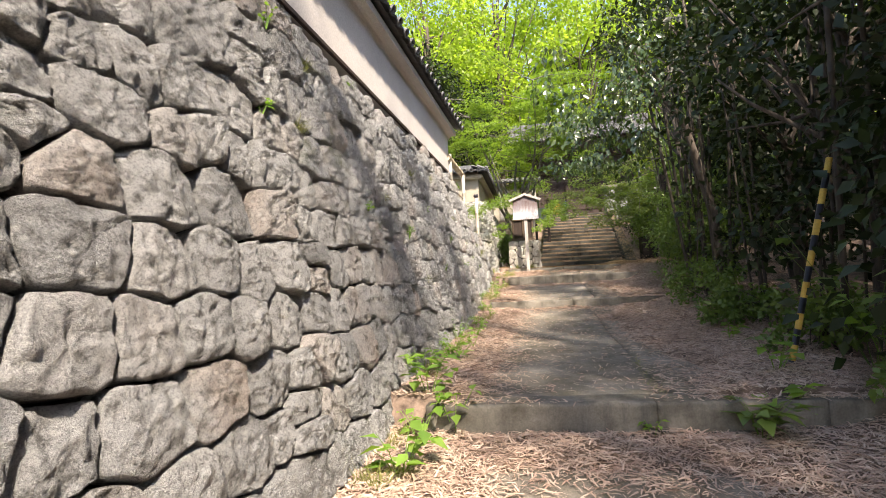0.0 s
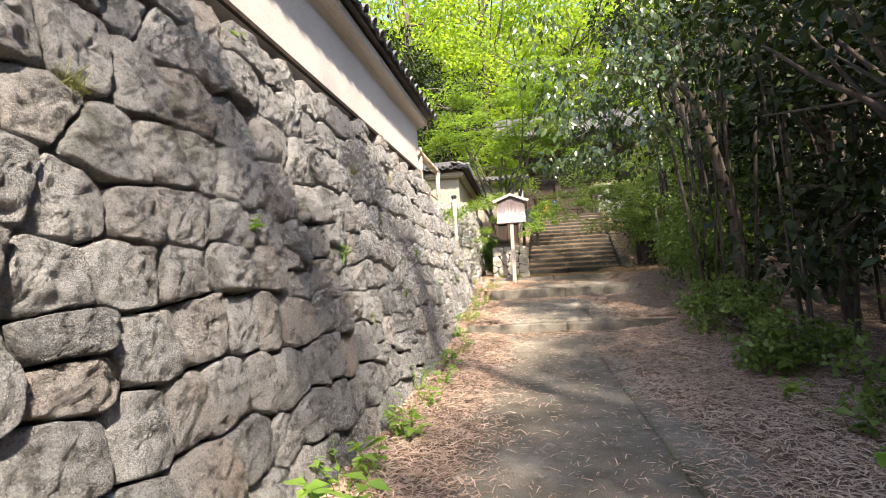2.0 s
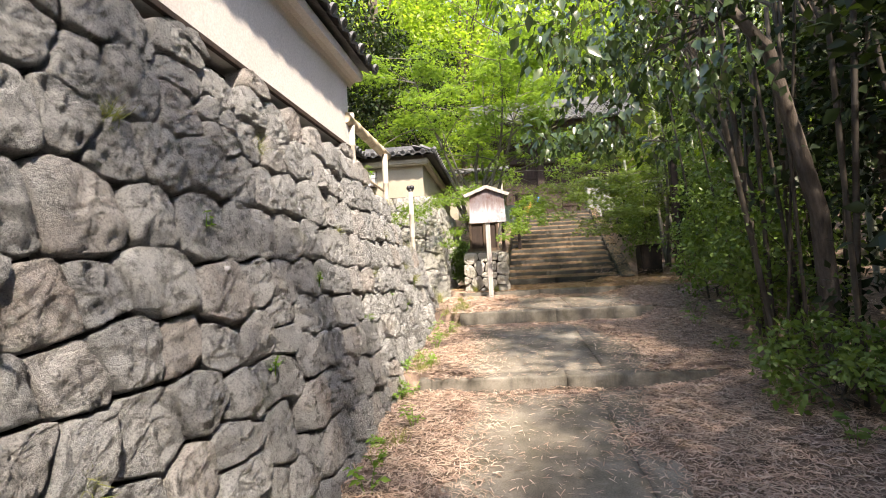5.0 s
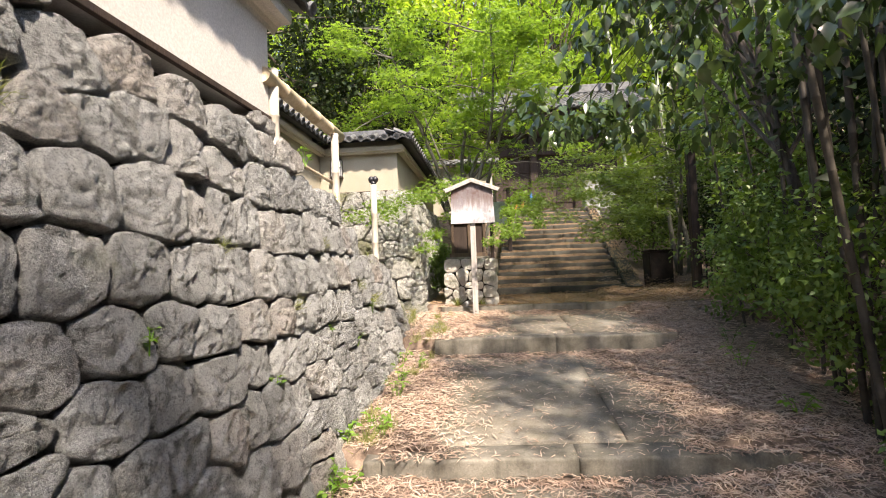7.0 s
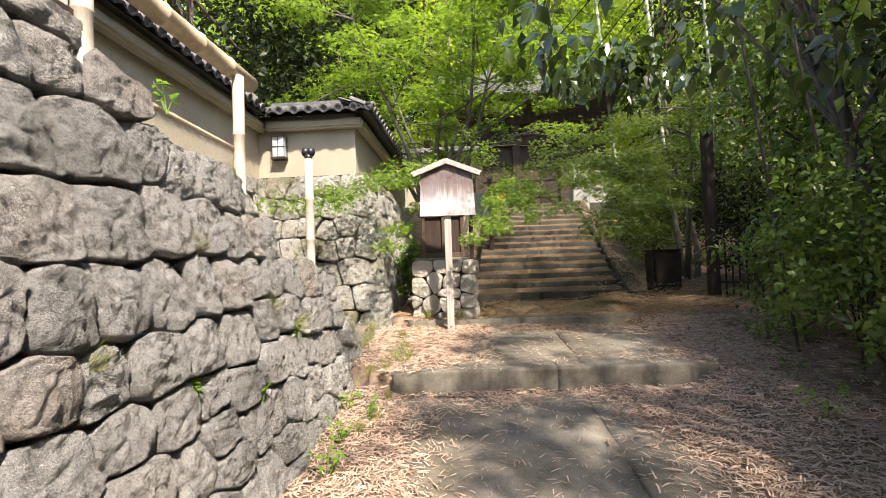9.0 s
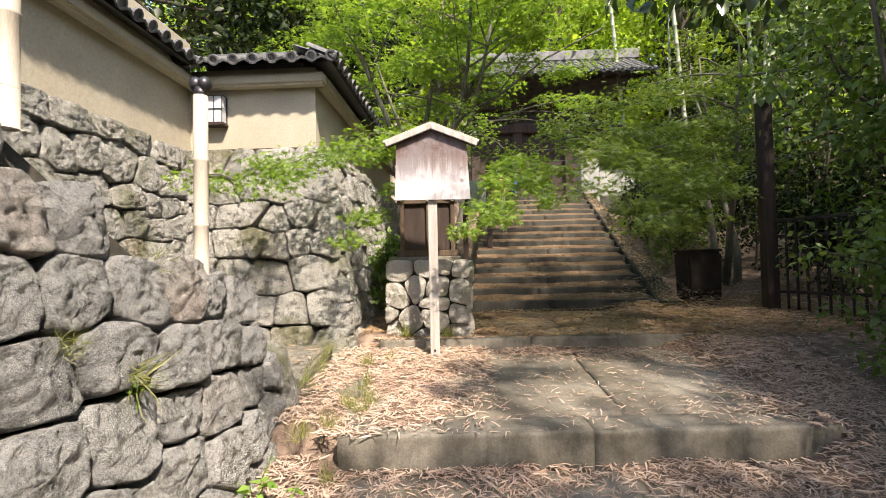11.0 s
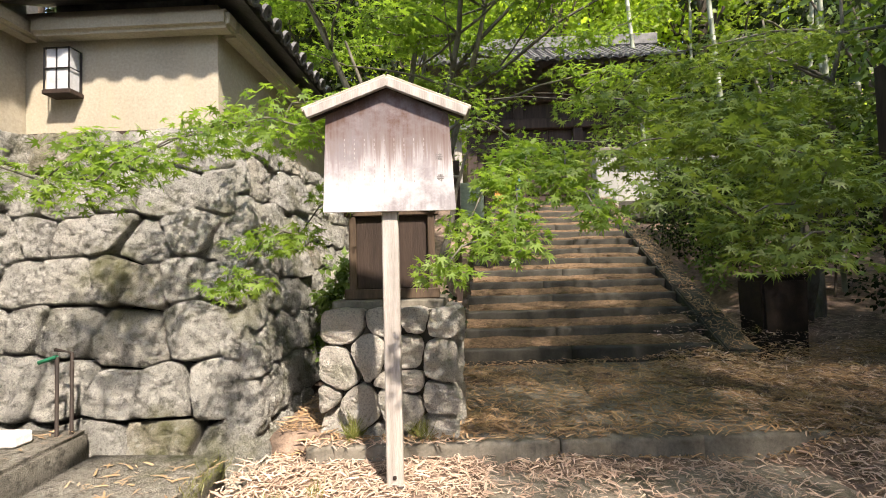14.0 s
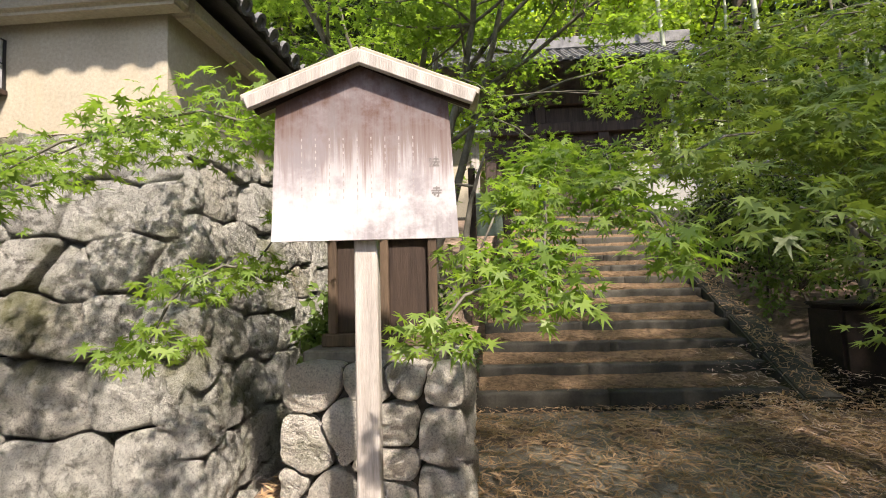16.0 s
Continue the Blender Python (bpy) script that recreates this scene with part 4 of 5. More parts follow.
sp("lettering", glyph(JI, 0.268, 1.735, 0.042), MARK, "faded ink character")
bm = bmesh.new()
rg_ = random.Random(8)
for c in range(9):
    x = 0.20 - c * 0.055
    z = 1.98
    while z > 1.74:
        h = rg_.uniform(0.008, 0.02)
        bm.faces.new([bm.verts.new((x + a, -0.0757, z + b)) for a, b in ((-0.002, 0), (0.002, 0), (0.002, -h), (-0.002, -h))])
        z -= h + 0.014
sp("worn_writing", bm, plain("faded_writing", (0.25, 0.22, 0.215), (0.34, 0.31, 0.30), 20), "worn illegible columns of writing")

# ---- pedestal with the small shrine ----
ped = tagged(part("stone_pedestal", one_box(-0.63, 0.18, 14.62, 15.45, 1.6, 2.60, 0.03), JOINT), "pedestal of pale natural boulders under a small shrine", "pedestal")
place_p = frame_of((-0.69, 14.58, 1.76), (1, 0, 0), (0, 0.04, 1))
lay_stones(ped, rubble(0.0, 0.92, -0.12, 0.87, 0.25, 0.27, 67, 0.42, 1.0, 0.004, cuts=[(-1, 0, 0.0), (1, 0, 0.92)]), place_p, STONE_P, 511, bulge=0.075, soften=0.18)
place_pr = frame_of((0.20, 14.62, 1.76), (0, 1, 0), (0, 0, 1))
lay_stones(ped, rubble(0.06, 0.85, 0, 0.85, 0.3, 0.36, 61, cuts=[(-1, 0, -0.04)]), place_pr, STONE_P, 531, bulge=0.05, soften=0.24, n=28)
place_pl = frame_of((-0.64, 15.45, 1.76), (0, -1, 0), (0, 0, 1))
lay_stones(ped, rubble(0, 0.76, 0, 0.85, 0.3, 0.36, 62, cuts=[(1, 0, 0.80)]), place_pl, STONE_P, 541, bulge=0.04, soften=0.24, n=28)
shrine = tagged(empty("small_shrine", (-0.25, 15.1, 2.62)), "small dark wooden roadside shrine with closed doors", "shrine")
SHRINEWOOD = plain("old_shrine_wood", (0.05, 0.035, 0.025), (0.13, 0.09, 0.06), 3, 0.8, 0.4, 30, stretch=(4, 4, 0.5))
bm = one_box(-0.66, 0.14, 14.78, 15.5, 2.60, 2.665, 0.008)
under(part("base_slab", bm, KERB, label="flat stone base"), shrine)
under(part("body", one_box(-0.52, 0.02, 15.0, 15.45, 2.667, 3.38, 0.006), DARKWOOD), shrine)
for x in (-0.565, -0.26, 0.02):
    under(part("post", one_box(x, x + 0.05, 14.93, 14.985, 2.667, 3.4, 0.006), SHRINEWOOD), shrine)
under(part("sill", one_box(-0.60, 0.10, 14.92, 15.0, 2.668, 2.74, 0.005), SHRINEWOOD), shrine)
under(part("lintel", one_box(-0.60, 0.10, 14.925, 15.0, 3.28, 3.36, 0.005), SHRINEWOOD), shrine)
for x0, x1 in ((-0.515, -0.262), (-0.21, 0.02)):
    d = under(part("door", one_box(x0, x1, 14.965, 14.99, 2.742, 3.278, 0.004), DARKWOOD), shrine)
for x in (-0.54, -0.235, 0.045):
    bm = bmesh.new()
    bmesh.ops.create_cone(bm, cap_ends=True, segments=14, radius1=0.022, radius2=0.018, depth=0.03, matrix=Matrix.Translation((x, 14.915, 3.32)) @ Matrix.Rotation(radians(90), 4, "X"))
    under(part("boss", bm, GREYWOOD, label="round wooden boss"), shrine)
for s in (-1, 1):
    bm = bmesh.new()
    box(bm, min(0, s * 0.43), max(0, s * 0.43), -0.4, 0.34, -0.02, 0.02, 0.005, Matrix.Translation((-0.25, 15.2, 3.62)) @ Matrix.Rotation(s * radians(24), 4, "Y"))
    under(part("roof", bm, ROOFWOOD), shrine)

# ---- white trough and pipes by the side steps ----
tr = tagged(empty("planter_trough", (-2.35, 14.1, 1.93)), "empty white plastic trough on the side step", "trough")
bm = one_box(-2.54, -2.26, 14.02, 14.15, 1.928, 2.0, 0.012)
top = max(bm.faces, key=lambda f: f.calc_center_median().z)
r = bmesh.ops.inset_region(bm, faces=[top], thickness=0.012)
for v in top.verts:
    v.co.z -= 0.06
under(part("basin", bm, WHITEPL), tr)
pp = tagged(empty("garden_tap", (-2.2, 14.25, 1.93)), "thin rusty standpipes with a green tap", "tap")
tubes("pipe", [([(-2.14, 14.28, 1.92), (-2.14, 14.28, 2.42), (-2.24, 14.27, 2.44)], [0.011] * 3)], IRON, pp).matrix_parent_inverse = pp.matrix_world.inverted()
tubes("pipe", [([(-2.20, 14.24, 1.92), (-2.20, 14.24, 2.40)], [0.011] * 2)], IRON, pp).matrix_parent_inverse = pp.matrix_world.inverted()
tubes("tap", [([(-2.20, 14.24, 2.40), (-2.30, 14.22, 2.37)], [0.014, 0.012])], GREENHOSE, pp).matrix_parent_inverse = pp.matrix_world.inverted()

# drain pipe in the retaining wall
dr = place_a(6.67, 2.24, 0)
v, f = tube_data([dr + Vector((-0.2, 0, 0.03)), dr + Vector((0.08, 0, 0)), dr + Vector((0.082, 0, 0)), dr + Vector((-0.1, 0, 0.02))], [0.022, 0.022, 0.018, 0.018], 14, False)
tagged(raw("drain_pipe", v, f, plain("grey_plastic", (0.24, 0.24, 0.235), (0.34, 0.34, 0.33), 6, 0.5, 0.1, 40)), "short grey plastic drain pipe in the stone wall", "pipe")

# ---- striped guy wire ----
guy = tagged(empty("guy_wire", (2.3, 4.9, 0.5)), "steel guy wire with a yellow and black striped guard", "cable")
g0, g1, g2 = Vector((2.27, 4.9, 0.45)), Vector((2.78, 4.9, 2.43)), Vector((3.9, 4.9, 7.2))
under(tubes("wire", [([g0, g1, g2], [0.006] * 3)], IRON), guy)
for i in range(14):
    a, b = g0.lerp(g1, i / 14), g0.lerp(g1, (i + 0.999) / 14)
    under(tubes("band", [([a, b], [0.028, 0.028])], YELLOW if i % 2 else BLACK, seg=10), guy)

# ---- temple gate at the head of the stairs ----
gate = tagged(empty("temple_gate", (2.6, 26, 4.33)), "dark brown wooden temple gate under a grey tiled roof", "gate")
for x in (0.6, 2.0, 3.7, 5.1):
    under(part("pillar", one_box(x - 0.15, x + 0.15, 25.6, 25.9, 4.33, 8.0, 0.02), DARKWOOD), gate)
for x0, x1 in ((0.75, 1.85), (2.15, 2.84), (2.86, 3.55), (3.85, 4.95)):
    d = under(part("door", one_box(x0, x1, 25.75, 25.83, 4.4, 6.9, 0.01), DARKWOOD), gate)
    for k in range(1, 4):
        z = 4.4 + 2.5 * k / 4
        under(part("rail", one_box(x0, x1, 25.715, 25.748, z - 0.05, z + 0.05, 0.005), DARKWOOD), d)
for z0, z1, x0, x1 in ((6.9, 7.2, 0.2, 5.5), (7.7, 8.0, -0.1, 5.8)):
    under(part("beam", one_box(x0, x1, 25.55, 25.95, z0, z1, 0.02), DARKWOOD), gate)
under(part("transom", one_box(0.5, 5.2, 25.78, 25.84, 7.2, 7.7, 0.01), DARKWOOD), gate)
for i in range(16):
    x = -0.6 + 6.4 * i / 15
    bm = bmesh.new()
    box(bm, -0.04, 0.04, -1.75, 0, -0.05, 0.05, 0.004, Matrix.Translation((x, 25.9, 8.75)) @ Matrix.Rotation(radians(18), 4, "X"))
    under(part("rafter", bm, DARKWOOD), gate)
tiled_roof(gate, (-0.9, 24.1, 8.30), (6.1, 24.1, 8.30), (0, -1, 0), 1.15, 1.9, 0.27, "grey tile roof of the gate")
tiled_roof(gate, (6.1, 27.9, 8.30), (-0.9, 27.9, 8.30), (0, 1, 0), 1.15, 1.9, 0.35)
under(part("ridge", one_box(-1.0, 6.2, 25.85, 26.15, 9.4, 9.75, 0.03), TILE), gate)

gw = tagged(empty("gate_wall", (-0.2, 23.5, 4.3)), "ochre plaster side wall with a tiled cap beside the gate", "wall")
under(part("wall", one_box(-3.2, 0.15, 22.9, 23.2, 3.6, 6.0, 0.01), OCHRE), gw)
for x in (-1.4, 0.12):
    under(part("post", one_box(x, x + 0.18, 22.82, 22.99, 3.8, 6.05, 0.01), GREYWOOD), gw)
tiled_roof(gw, (-3.2, 22.55, 6.05), (0.5, 22.55, 6.05), (0, -1, 0), 0.28, 0.5, 0.26)

pil = tagged(empty("wall_pier", (3.65, 22.9, 4.3)), "pale limewashed wall pier with a stone cap", "pier")
under(part("pier", one_box(3.36, 3.84, 22.6, 23.1, 3.7, 5.42, 0.02), WHITEWALL), pil)
under(part("cap", one_box(3.28, 3.92, 22.52, 23.18, 5.422, 5.56, 0.03), KERB), pil)
lw = tagged(empty("low_wall", (5, 23, 4.2)), "low pale plaster wall with a dark tiled cap", "wall")
under(part("wall", one_box(3.9, 9.0, 22.85, 23.1, 3.4, 5.2, 0.02), WHITEWALL), lw)
under(part("cap", one_box(3.93, 9.0, 22.7, 23.25, 5.202, 5.32, 0.03), TILE), lw)

nb_ = tagged(empty("orange_placard", (1.2, 22.75, 4.33)), "small orange wooden placard on a stand at the stair head", "placard")
under(part("panel", one_box(1.04, 1.33, 22.70, 22.73, 4.42, 4.88, 0.006), ORANGE), nb_)
for x in (1.06, 1.30):
    under(part("leg", one_box(x - 0.015, x + 0.015, 22.735, 22.765, 4.32, 4.88, 0.003), GREYWOOD), nb_)
bm = bmesh.new()
for k in range(4):
    box(bm, 1.12, 1.25, 22.696, 22.699, 4.74 - k * 0.08, 4.765 - k * 0.08, 0)
under(part("marks", bm, plain("red_brown_marks", (0.30, 0.08, 0.03), (0.36, 0.11, 0.04), 9), label="unreadable red-brown marks"), nb_)
um = tagged(empty("umbrella", (1.6, 22.8, 4.33)), "closed blue umbrella standing at the stair head", "umbrella")
under(tubes("canopy", [([(1.6, 22.8, 4.42), (1.6, 22.8, 4.6), (1.6, 22.8, 4.95), (1.6, 22.8, 5.0)], [0.012, 0.03, 0.05, 0.015])], BLUE), um)
under(tubes("shaft", [([(1.6, 22.8, 4.325), (1.6, 22.8, 5.15)], [0.008, 0.008])], IRON), um)

# green copper notice case beside the stairs
cs = tagged(empty("notice_case", (0.45, 18.9, 2.8)), "small green notice case between dark wooden posts", "notice case")
for x in (0.15, 0.62):
    under(part("post", one_box(x, x + 0.10, 18.85, 18.95, 2.3, 4.55, 0.008), DARKWOOD), cs)
under(part("panel", one_box(0.252, 0.618, 18.88, 18.92, 3.6, 4.2, 0.006), COPPER), cs)

# dark bin and iron gate at the edge of the grove
bn = tagged(empty("dark_bin", (3.85, 17.2, 1.85)), "rusty black square iron bin standing in litter beside the stairs", "bin")
bm = one_box(3.58, 4.10, 16.95, 17.45, 1.75, 2.68, 0.03, seg=2)
for v in bm.verts:
    if v.co.z < 2.2:
        v.co.x += (3.84 - v.co.x) * 0.10
under(part("body", bm, IRON), bn)
under(part("rim", one_box(3.565, 4.115, 16.935, 17.465, 2.682, 2.72, 0.015, seg=2), IRON), bn)
ig = tagged(empty("iron_gate", (4.2, 15.7, 1.8)), "open rusty dark iron gate of thin bars", "gate")
GM = pose(4.15, 15.75, 0, 0, 0, -64)
zb = 1.82
for z in (zb + 0.05, zb + 0.32, zb + 1.02, zb + 1.22):
    under(part("rail", one_box(0, 1.45, -0.02, 0.02, z - 0.018, z + 0.018, 0.003, m=GM), IRON), ig)
for i in range(13):
    x = 0.02 + i * 0.117
    under(part("bar", one_box(x - 0.012, x + 0.012, -0.012, 0.012, zb + 0.03, zb + 1.24, 0.003, m=GM), IRON), ig)
gpost = tagged(part("gate_post", one_box(4.02, 4.17, 15.72, 15.87, 1.6, 4.6, 0.012), DARKWOOD), "tall dark brown timber gate post", "post")

# ---- trees ----
def branch_line(rg, p, d, ln, n=6, wob=0.18, droop=0.0):
    pts = [Vector(p)]
    d = Vector(d).normalized()
    for i in range(n):
        d = (d + Vector(rg.normal(size=3)) * wob + Vector((0, 0, -droop))).normalized()
        pts.append(pts[-1] + d * ln / n)
    return pts


def taper(n, r0, r1):
    return [r0 + (r1 - r0) * (i / (n - 1)) ** 0.8 for i in range(n)]


def maple(base, height, stems, sprays, leaf, seed, label, flat=0.16, mat=LEAF_MAPLE, reach=2.6, lo=0.35, per=110, template=MAPLE5, extra=(), boughs=(), keep=None):
    """A maple: several slim stems, spreading limbs and flat layered sprays of palmate leaves."""
    rg = np.random.default_rng(seed)
    t = tagged(empty("maple_tree", base), label, "tree")
    lines, tips = [], []
    b = Vector(base)
    for s in range(stems):
        w = 2 * math.pi * s / stems + rg.uniform(-0.4, 0.4)
        ln = branch_line(rg, b + Vector((0.06 * math.cos(w), 0.06 * math.sin(w), -0.2)), (0.30 * math.cos(w), 0.30 * math.sin(w), 1), height * rg.uniform(0.8, 1.0), 9, 0.10)
        lines.append((ln, taper(len(ln), 0.075, 0.012)))
        tips.append(ln)
    sp_ = []
    limb = []
    for k in range(sprays):
        ln = tips[k % stems]
        q = min(len(ln) - 1, max(1, int(len(ln) * rg.uniform(lo, 1.0))))
        a = rg.uniform(0, 2 * math.pi)
        L = reach * rg.uniform(0.35, 1.0) * (1.15 - 0.5 * q / len(ln))
        pts = branch_line(rg, ln[q], (math.cos(a), math.sin(a), rg.uniform(0.05, 0.45)), L, 5, 0.14, 0.03)
        limb.append((pts, taper(len(pts), 0.020, 0.005)))
        if keep and not keep(pts[-1]):
            limb.pop()
            continue
        sp_ += [(pts[-1], 0.60), (pts[-2], 0.50)]
        if rg.random() < 0.6:
            sp_.append((pts[-3], 0.45))
    for (c, r, src) in extra:
        pts = [Vector(src), (Vector(src) + Vector(c)) / 2 + Vector((0, 0, 0.04)), Vector(c)]
        limb.append((pts, [0.007, 0.006, 0.004]))
        sp_ += [(Vector(c), r)] * 2
    for ln in lines:
        under(tubes("trunk", [ln], MAPLEBARK, seg=9), t)
    for pts, r0, r1 in boughs:
        limb.append((pts, taper(len(pts), r0, r1)))
        for q in pts[2:]:
            sp_.append((Vector(q) + Vector(rg.normal(size=3)) * 0.25 + Vector((0, 0, 0.15)), 0.40))
    for ln in limb:
        under(tubes("bough", [ln], MAPLEBARK, seg=6), t)
    P, d = clump_leaves(rg, [(tuple(c), r) for c, r in sp_], per, flat)
    n = len(P)
    P[:, 2] -= 0.18 * (d[:, 0] ** 2 + d[:, 1] ** 2) / 0.3
    Y = np.stack([d[:, 0], d[:, 1], np.full(n, -0.12)], 1) + rg.normal(size=(n, 3)) * 0.12
    Z = np.array([0, 0, 1.0]) + rg.normal(size=(n, 3)) * 0.30
    c = under(scatter("crown", template, P, Y, Z, leaf * rg.uniform(0.65, 1.2, n), mat), t)
    return t


def leafy_tree(name, base, height, radius, clumps, per, leaf, mat, seed, label, lo=0.3, trunk_r=0.14, template=BROAD, centre=None, flat=0.75, shell=0.6, category="tree", cut=None):
    rg = np.random.default_rng(seed)
    t = tagged(empty(name, base), label, category)
    b = Vector(base)
    top = Vector(centre) if centre else b + Vector((0, 0, height * 0.65))
    half = height * (1 - lo) / 2
    cl, limb = [], []
    trunk = [b - Vector((0, 0, 0.25))] + [b.lerp(top, k / 5) + Vector(rg.normal(size=3)) * 0.05 for k in range(1, 6)]
    while len(cl) < clumps:
        v = rvec(rg, 1)[0] * rg.uniform(shell, 1.0)
        p = top + Vector((v[0] * radius, v[1] * radius, v[2] * half))
        if p.z < b.z + 0.15 or (cut and not cut(p)):
            continue
        r = rg.uniform(0.18, 0.34) * min(radius, half) + 0.10
        cl.append((tuple(p), r))
        if len(limb) < 26:
            a = trunk[rg.integers(2, 6)]
            mid = a.lerp(p, 0.5) + Vector(rg.normal(size=3)) * 0.12
            limb.append(([a, mid, p], [trunk_r * 0.35, trunk_r * 0.2, 0.008]))
    under(tubes("trunk", [(trunk, taper(len(trunk), trunk_r, trunk_r * 0.45))], BARK, seg=9), t)
    under(tubes("bough", limb, BARK, seg=5), t)
    P, d = clump_leaves(rg, cl, per, flat)
    n = len(P)
    Y = d + rg.normal(size=(n, 3)) * 0.25 + np.array([0, 0, -0.10])
    Z = d * 1.2 + np.array([0, 0, 0.5]) + rg.normal(size=(n, 3)) * 0.4
    under(scatter("crown", template, P, Y, Z, leaf * rg.uniform(0.6, 1.25, n), mat), t)
    return t


# maple behind the notice board, with the sprays that hang beside it
maple((-0.48, 18.4, 3.0), 6.4, 5, 85, 0.10, 71, "slender many-stemmed maple with fresh green layered leaves", reach=2.9, lo=0.42, per=95,
      keep=lambda p: p.x < 0.1 or p.z > 6.3,
      boughs=[([(-0.45, 18.4, 4.3), (-0.1, 18.3, 5.3), (0.55, 18.1, 6.05), (1.2, 17.9, 6.6), (2.0, 17.7, 7.2)], 0.055, 0.012),
              ([(-0.40, 18.4, 4.6), (0.2, 18.1, 5.25), (0.9, 17.8, 5.55), (1.6, 17.5, 6.0), (2.5, 17.2, 6.35)], 0.045, 0.010),
              ([(-0.40, 18.3, 4.5), (0.4, 17.9, 4.95), (1.3, 17.6, 5.2), (2.1, 17.4, 5.3)], 0.032, 0.008),
              ([(-0.48, 18.4, 4.2), (-0.5, 18.5, 5.3), (-0.35, 18.5, 6.2), (0.1, 18.4, 7.4), (0.3, 18.3, 8.4)], 0.07, 0.015),
              ([(-0.5, 18.4, 4.2), (-1.0, 18.3, 5.2), (-1.35, 18.2, 6.2), (-1.6, 18.1, 7.4)], 0.05, 0.012)])
EX = []
rge = np.random.default_rng(5)


def spray_chain(out, pts, r, jitter=0.1):
    """Sprays strung along a bough from its first point."""
    prev = pts[0]
    for p in pts[1:]:
        c = tuple(a + b for a, b in zip(p, rge.normal(size=3) * jitter))
        out.append((c, r, c if p == pts[1] else prev))
        prev = c


def along(p, q, n):
    return [tuple(a + (b - a) * k / (n - 1) for a, b in zip(p, q)) for k in range(n)]


spray_chain(EX, [(-0.4, 17.0, 5.0)] + along((-0.35, 14.7, 4.05), (-2.2, 13.7, 3.45), 10), 0.30, 0.07)
spray_chain(EX, [(-0.4, 17.0, 5.0)] + along((-0.45, 14.4, 3.85), (-1.55, 13.7, 3.50), 6), 0.26, 0.07)
spray_chain(EX, [(-0.4, 16.2, 4.2)] + along((-0.55, 14.6, 3.35), (-0.95, 13.8, 2.80), 4), 0.19, 0.05)
spray_chain(EX, [(0.2, 17.0, 5.0)] + along((0.75, 15.3, 3.9), (0.24, 13.7, 2.93), 8), 0.17, 0.05)
spray_chain(EX, [(0.2, 17.0, 5.0)] + along((0.80, 15.0, 3.8), (0.52, 13.7, 2.98), 7), 0.17, 0.05)
spray_chain(EX, [(0.2, 17.0, 5.0)] + along((0.95, 15.0, 3.8), (0.82, 13.75, 3.12), 6), 0.17, 0.05)
spray_chain(EX, [(-0.3, 18.0, 4.8)] + along((0.4, 18.2, 6.1), (2.9, 18.0, 6.0), 8), 0.30, 0.14)
for h in (4.35, 4.9):
    spray_chain(EX, [(-0.3, 18.0, 4.8)] + along((0.3, 17.0, h), (2.0, 15.6 + h * 0.2, h - 0.25), 4), 0.32, 0.16)
    spray_chain(EX, [(-0.3, 18.0, 4.8)] + along((0.3, 18.6, h + 0.6), (3.2, 18.4, h + 0.3), 4), 0.38, 0.2)
maple((-0.15, 18.0, 3.0), 2.2, 2, 3, 0.062, 72, "low maple boughs with bright palmate leaves", reach=1.2, lo=0.6, per=48, flat=0.55, template=MAPLE7, extra=EX)
EX2 = []
for x, y, z in ((1.05, 14.0, 3.5), (1.35, 13.8, 3.15), (1.2, 14.5, 3.85), (1.85, 13.7, 2.95), (1.7, 14.2, 3.5), (2.2, 14.0, 3.2), (2.0, 14.8, 3.9), (1.6, 15.4, 4.4)):
    spray_chain(EX2, [(4.3, 17.2, z + 0.9)] + along((3.7, 16.2, z + 0.6), (x, y, z), 7), 0.36, 0.12)
maple((4.5, 17.6, 2.0), 5.0, 3, 26, 0.07, 73, "maple at the grove edge with boughs in a shaded green", mat=LEAF_SHADE, reach=2.4, lo=0.5, per=60, flat=0.28, template=MAPLE7, extra=EX2)
# bright trees on the slope behind
for k, (x, y, h, r) in enumerate([(-3.5, 29, 12, 4.2), (1.0, 32, 15, 4.8), (5.5, 31, 13, 4.5), (-8, 33, 20, 5.5), (10, 33, 14, 5), (-1.5, 40, 17, 6), (7, 42, 17, 6), (-13, 38, 15, 6), (16, 36, 15, 6), (-5, 25.5, 17, 3.6), (-1.5, 28.5, 19, 4.0), (3.5, 29.5, 16, 4.0), (8.5, 28, 14, 3.6)]):
    leafy_tree("broadleaf_tree", (x, y, ground_z(x, y) - 0.3), h, r, 75, 95, 0.26, LEAF_BRIGHT, 100 + k, "tall broadleaf tree in fresh yellow-green leaf on the slope", lo=0.15, trunk_r=0.2)
rgf = np.random.default_rng(33)
cw = []
for k in range(520):
    x, y = rgf.uniform(-24, 28), rgf.uniform(32, 52)
    cw.append(((x, y, ground_z(x, y) + rgf.uniform(0, 15)), 1.7))
P, d = clump_leaves(rgf, cw, 110, 0.8)
n = len(P)
tagged(scatter("far_woods", BROAD, P, d + np.array([0, 0, -0.3]), d + rgf.normal(size=(n, 3)) * 0.5, 0.42 * rgf.uniform(0.6, 1.3, n), LEAF_BRIGHT), "bright green woods on the hillside behind the gate", "woods", kind="stuff")
cw = []
for k in range(330):
    x, y = rgf.uniform(7.5, 15), rgf.uniform(-4, 32)
    cw.append(((x, y, ground_z(x, y) + rgf.uniform(0, 8)), 1.3))
P, d = clump_leaves(rgf, cw, 110, 0.8)
n = len(P)
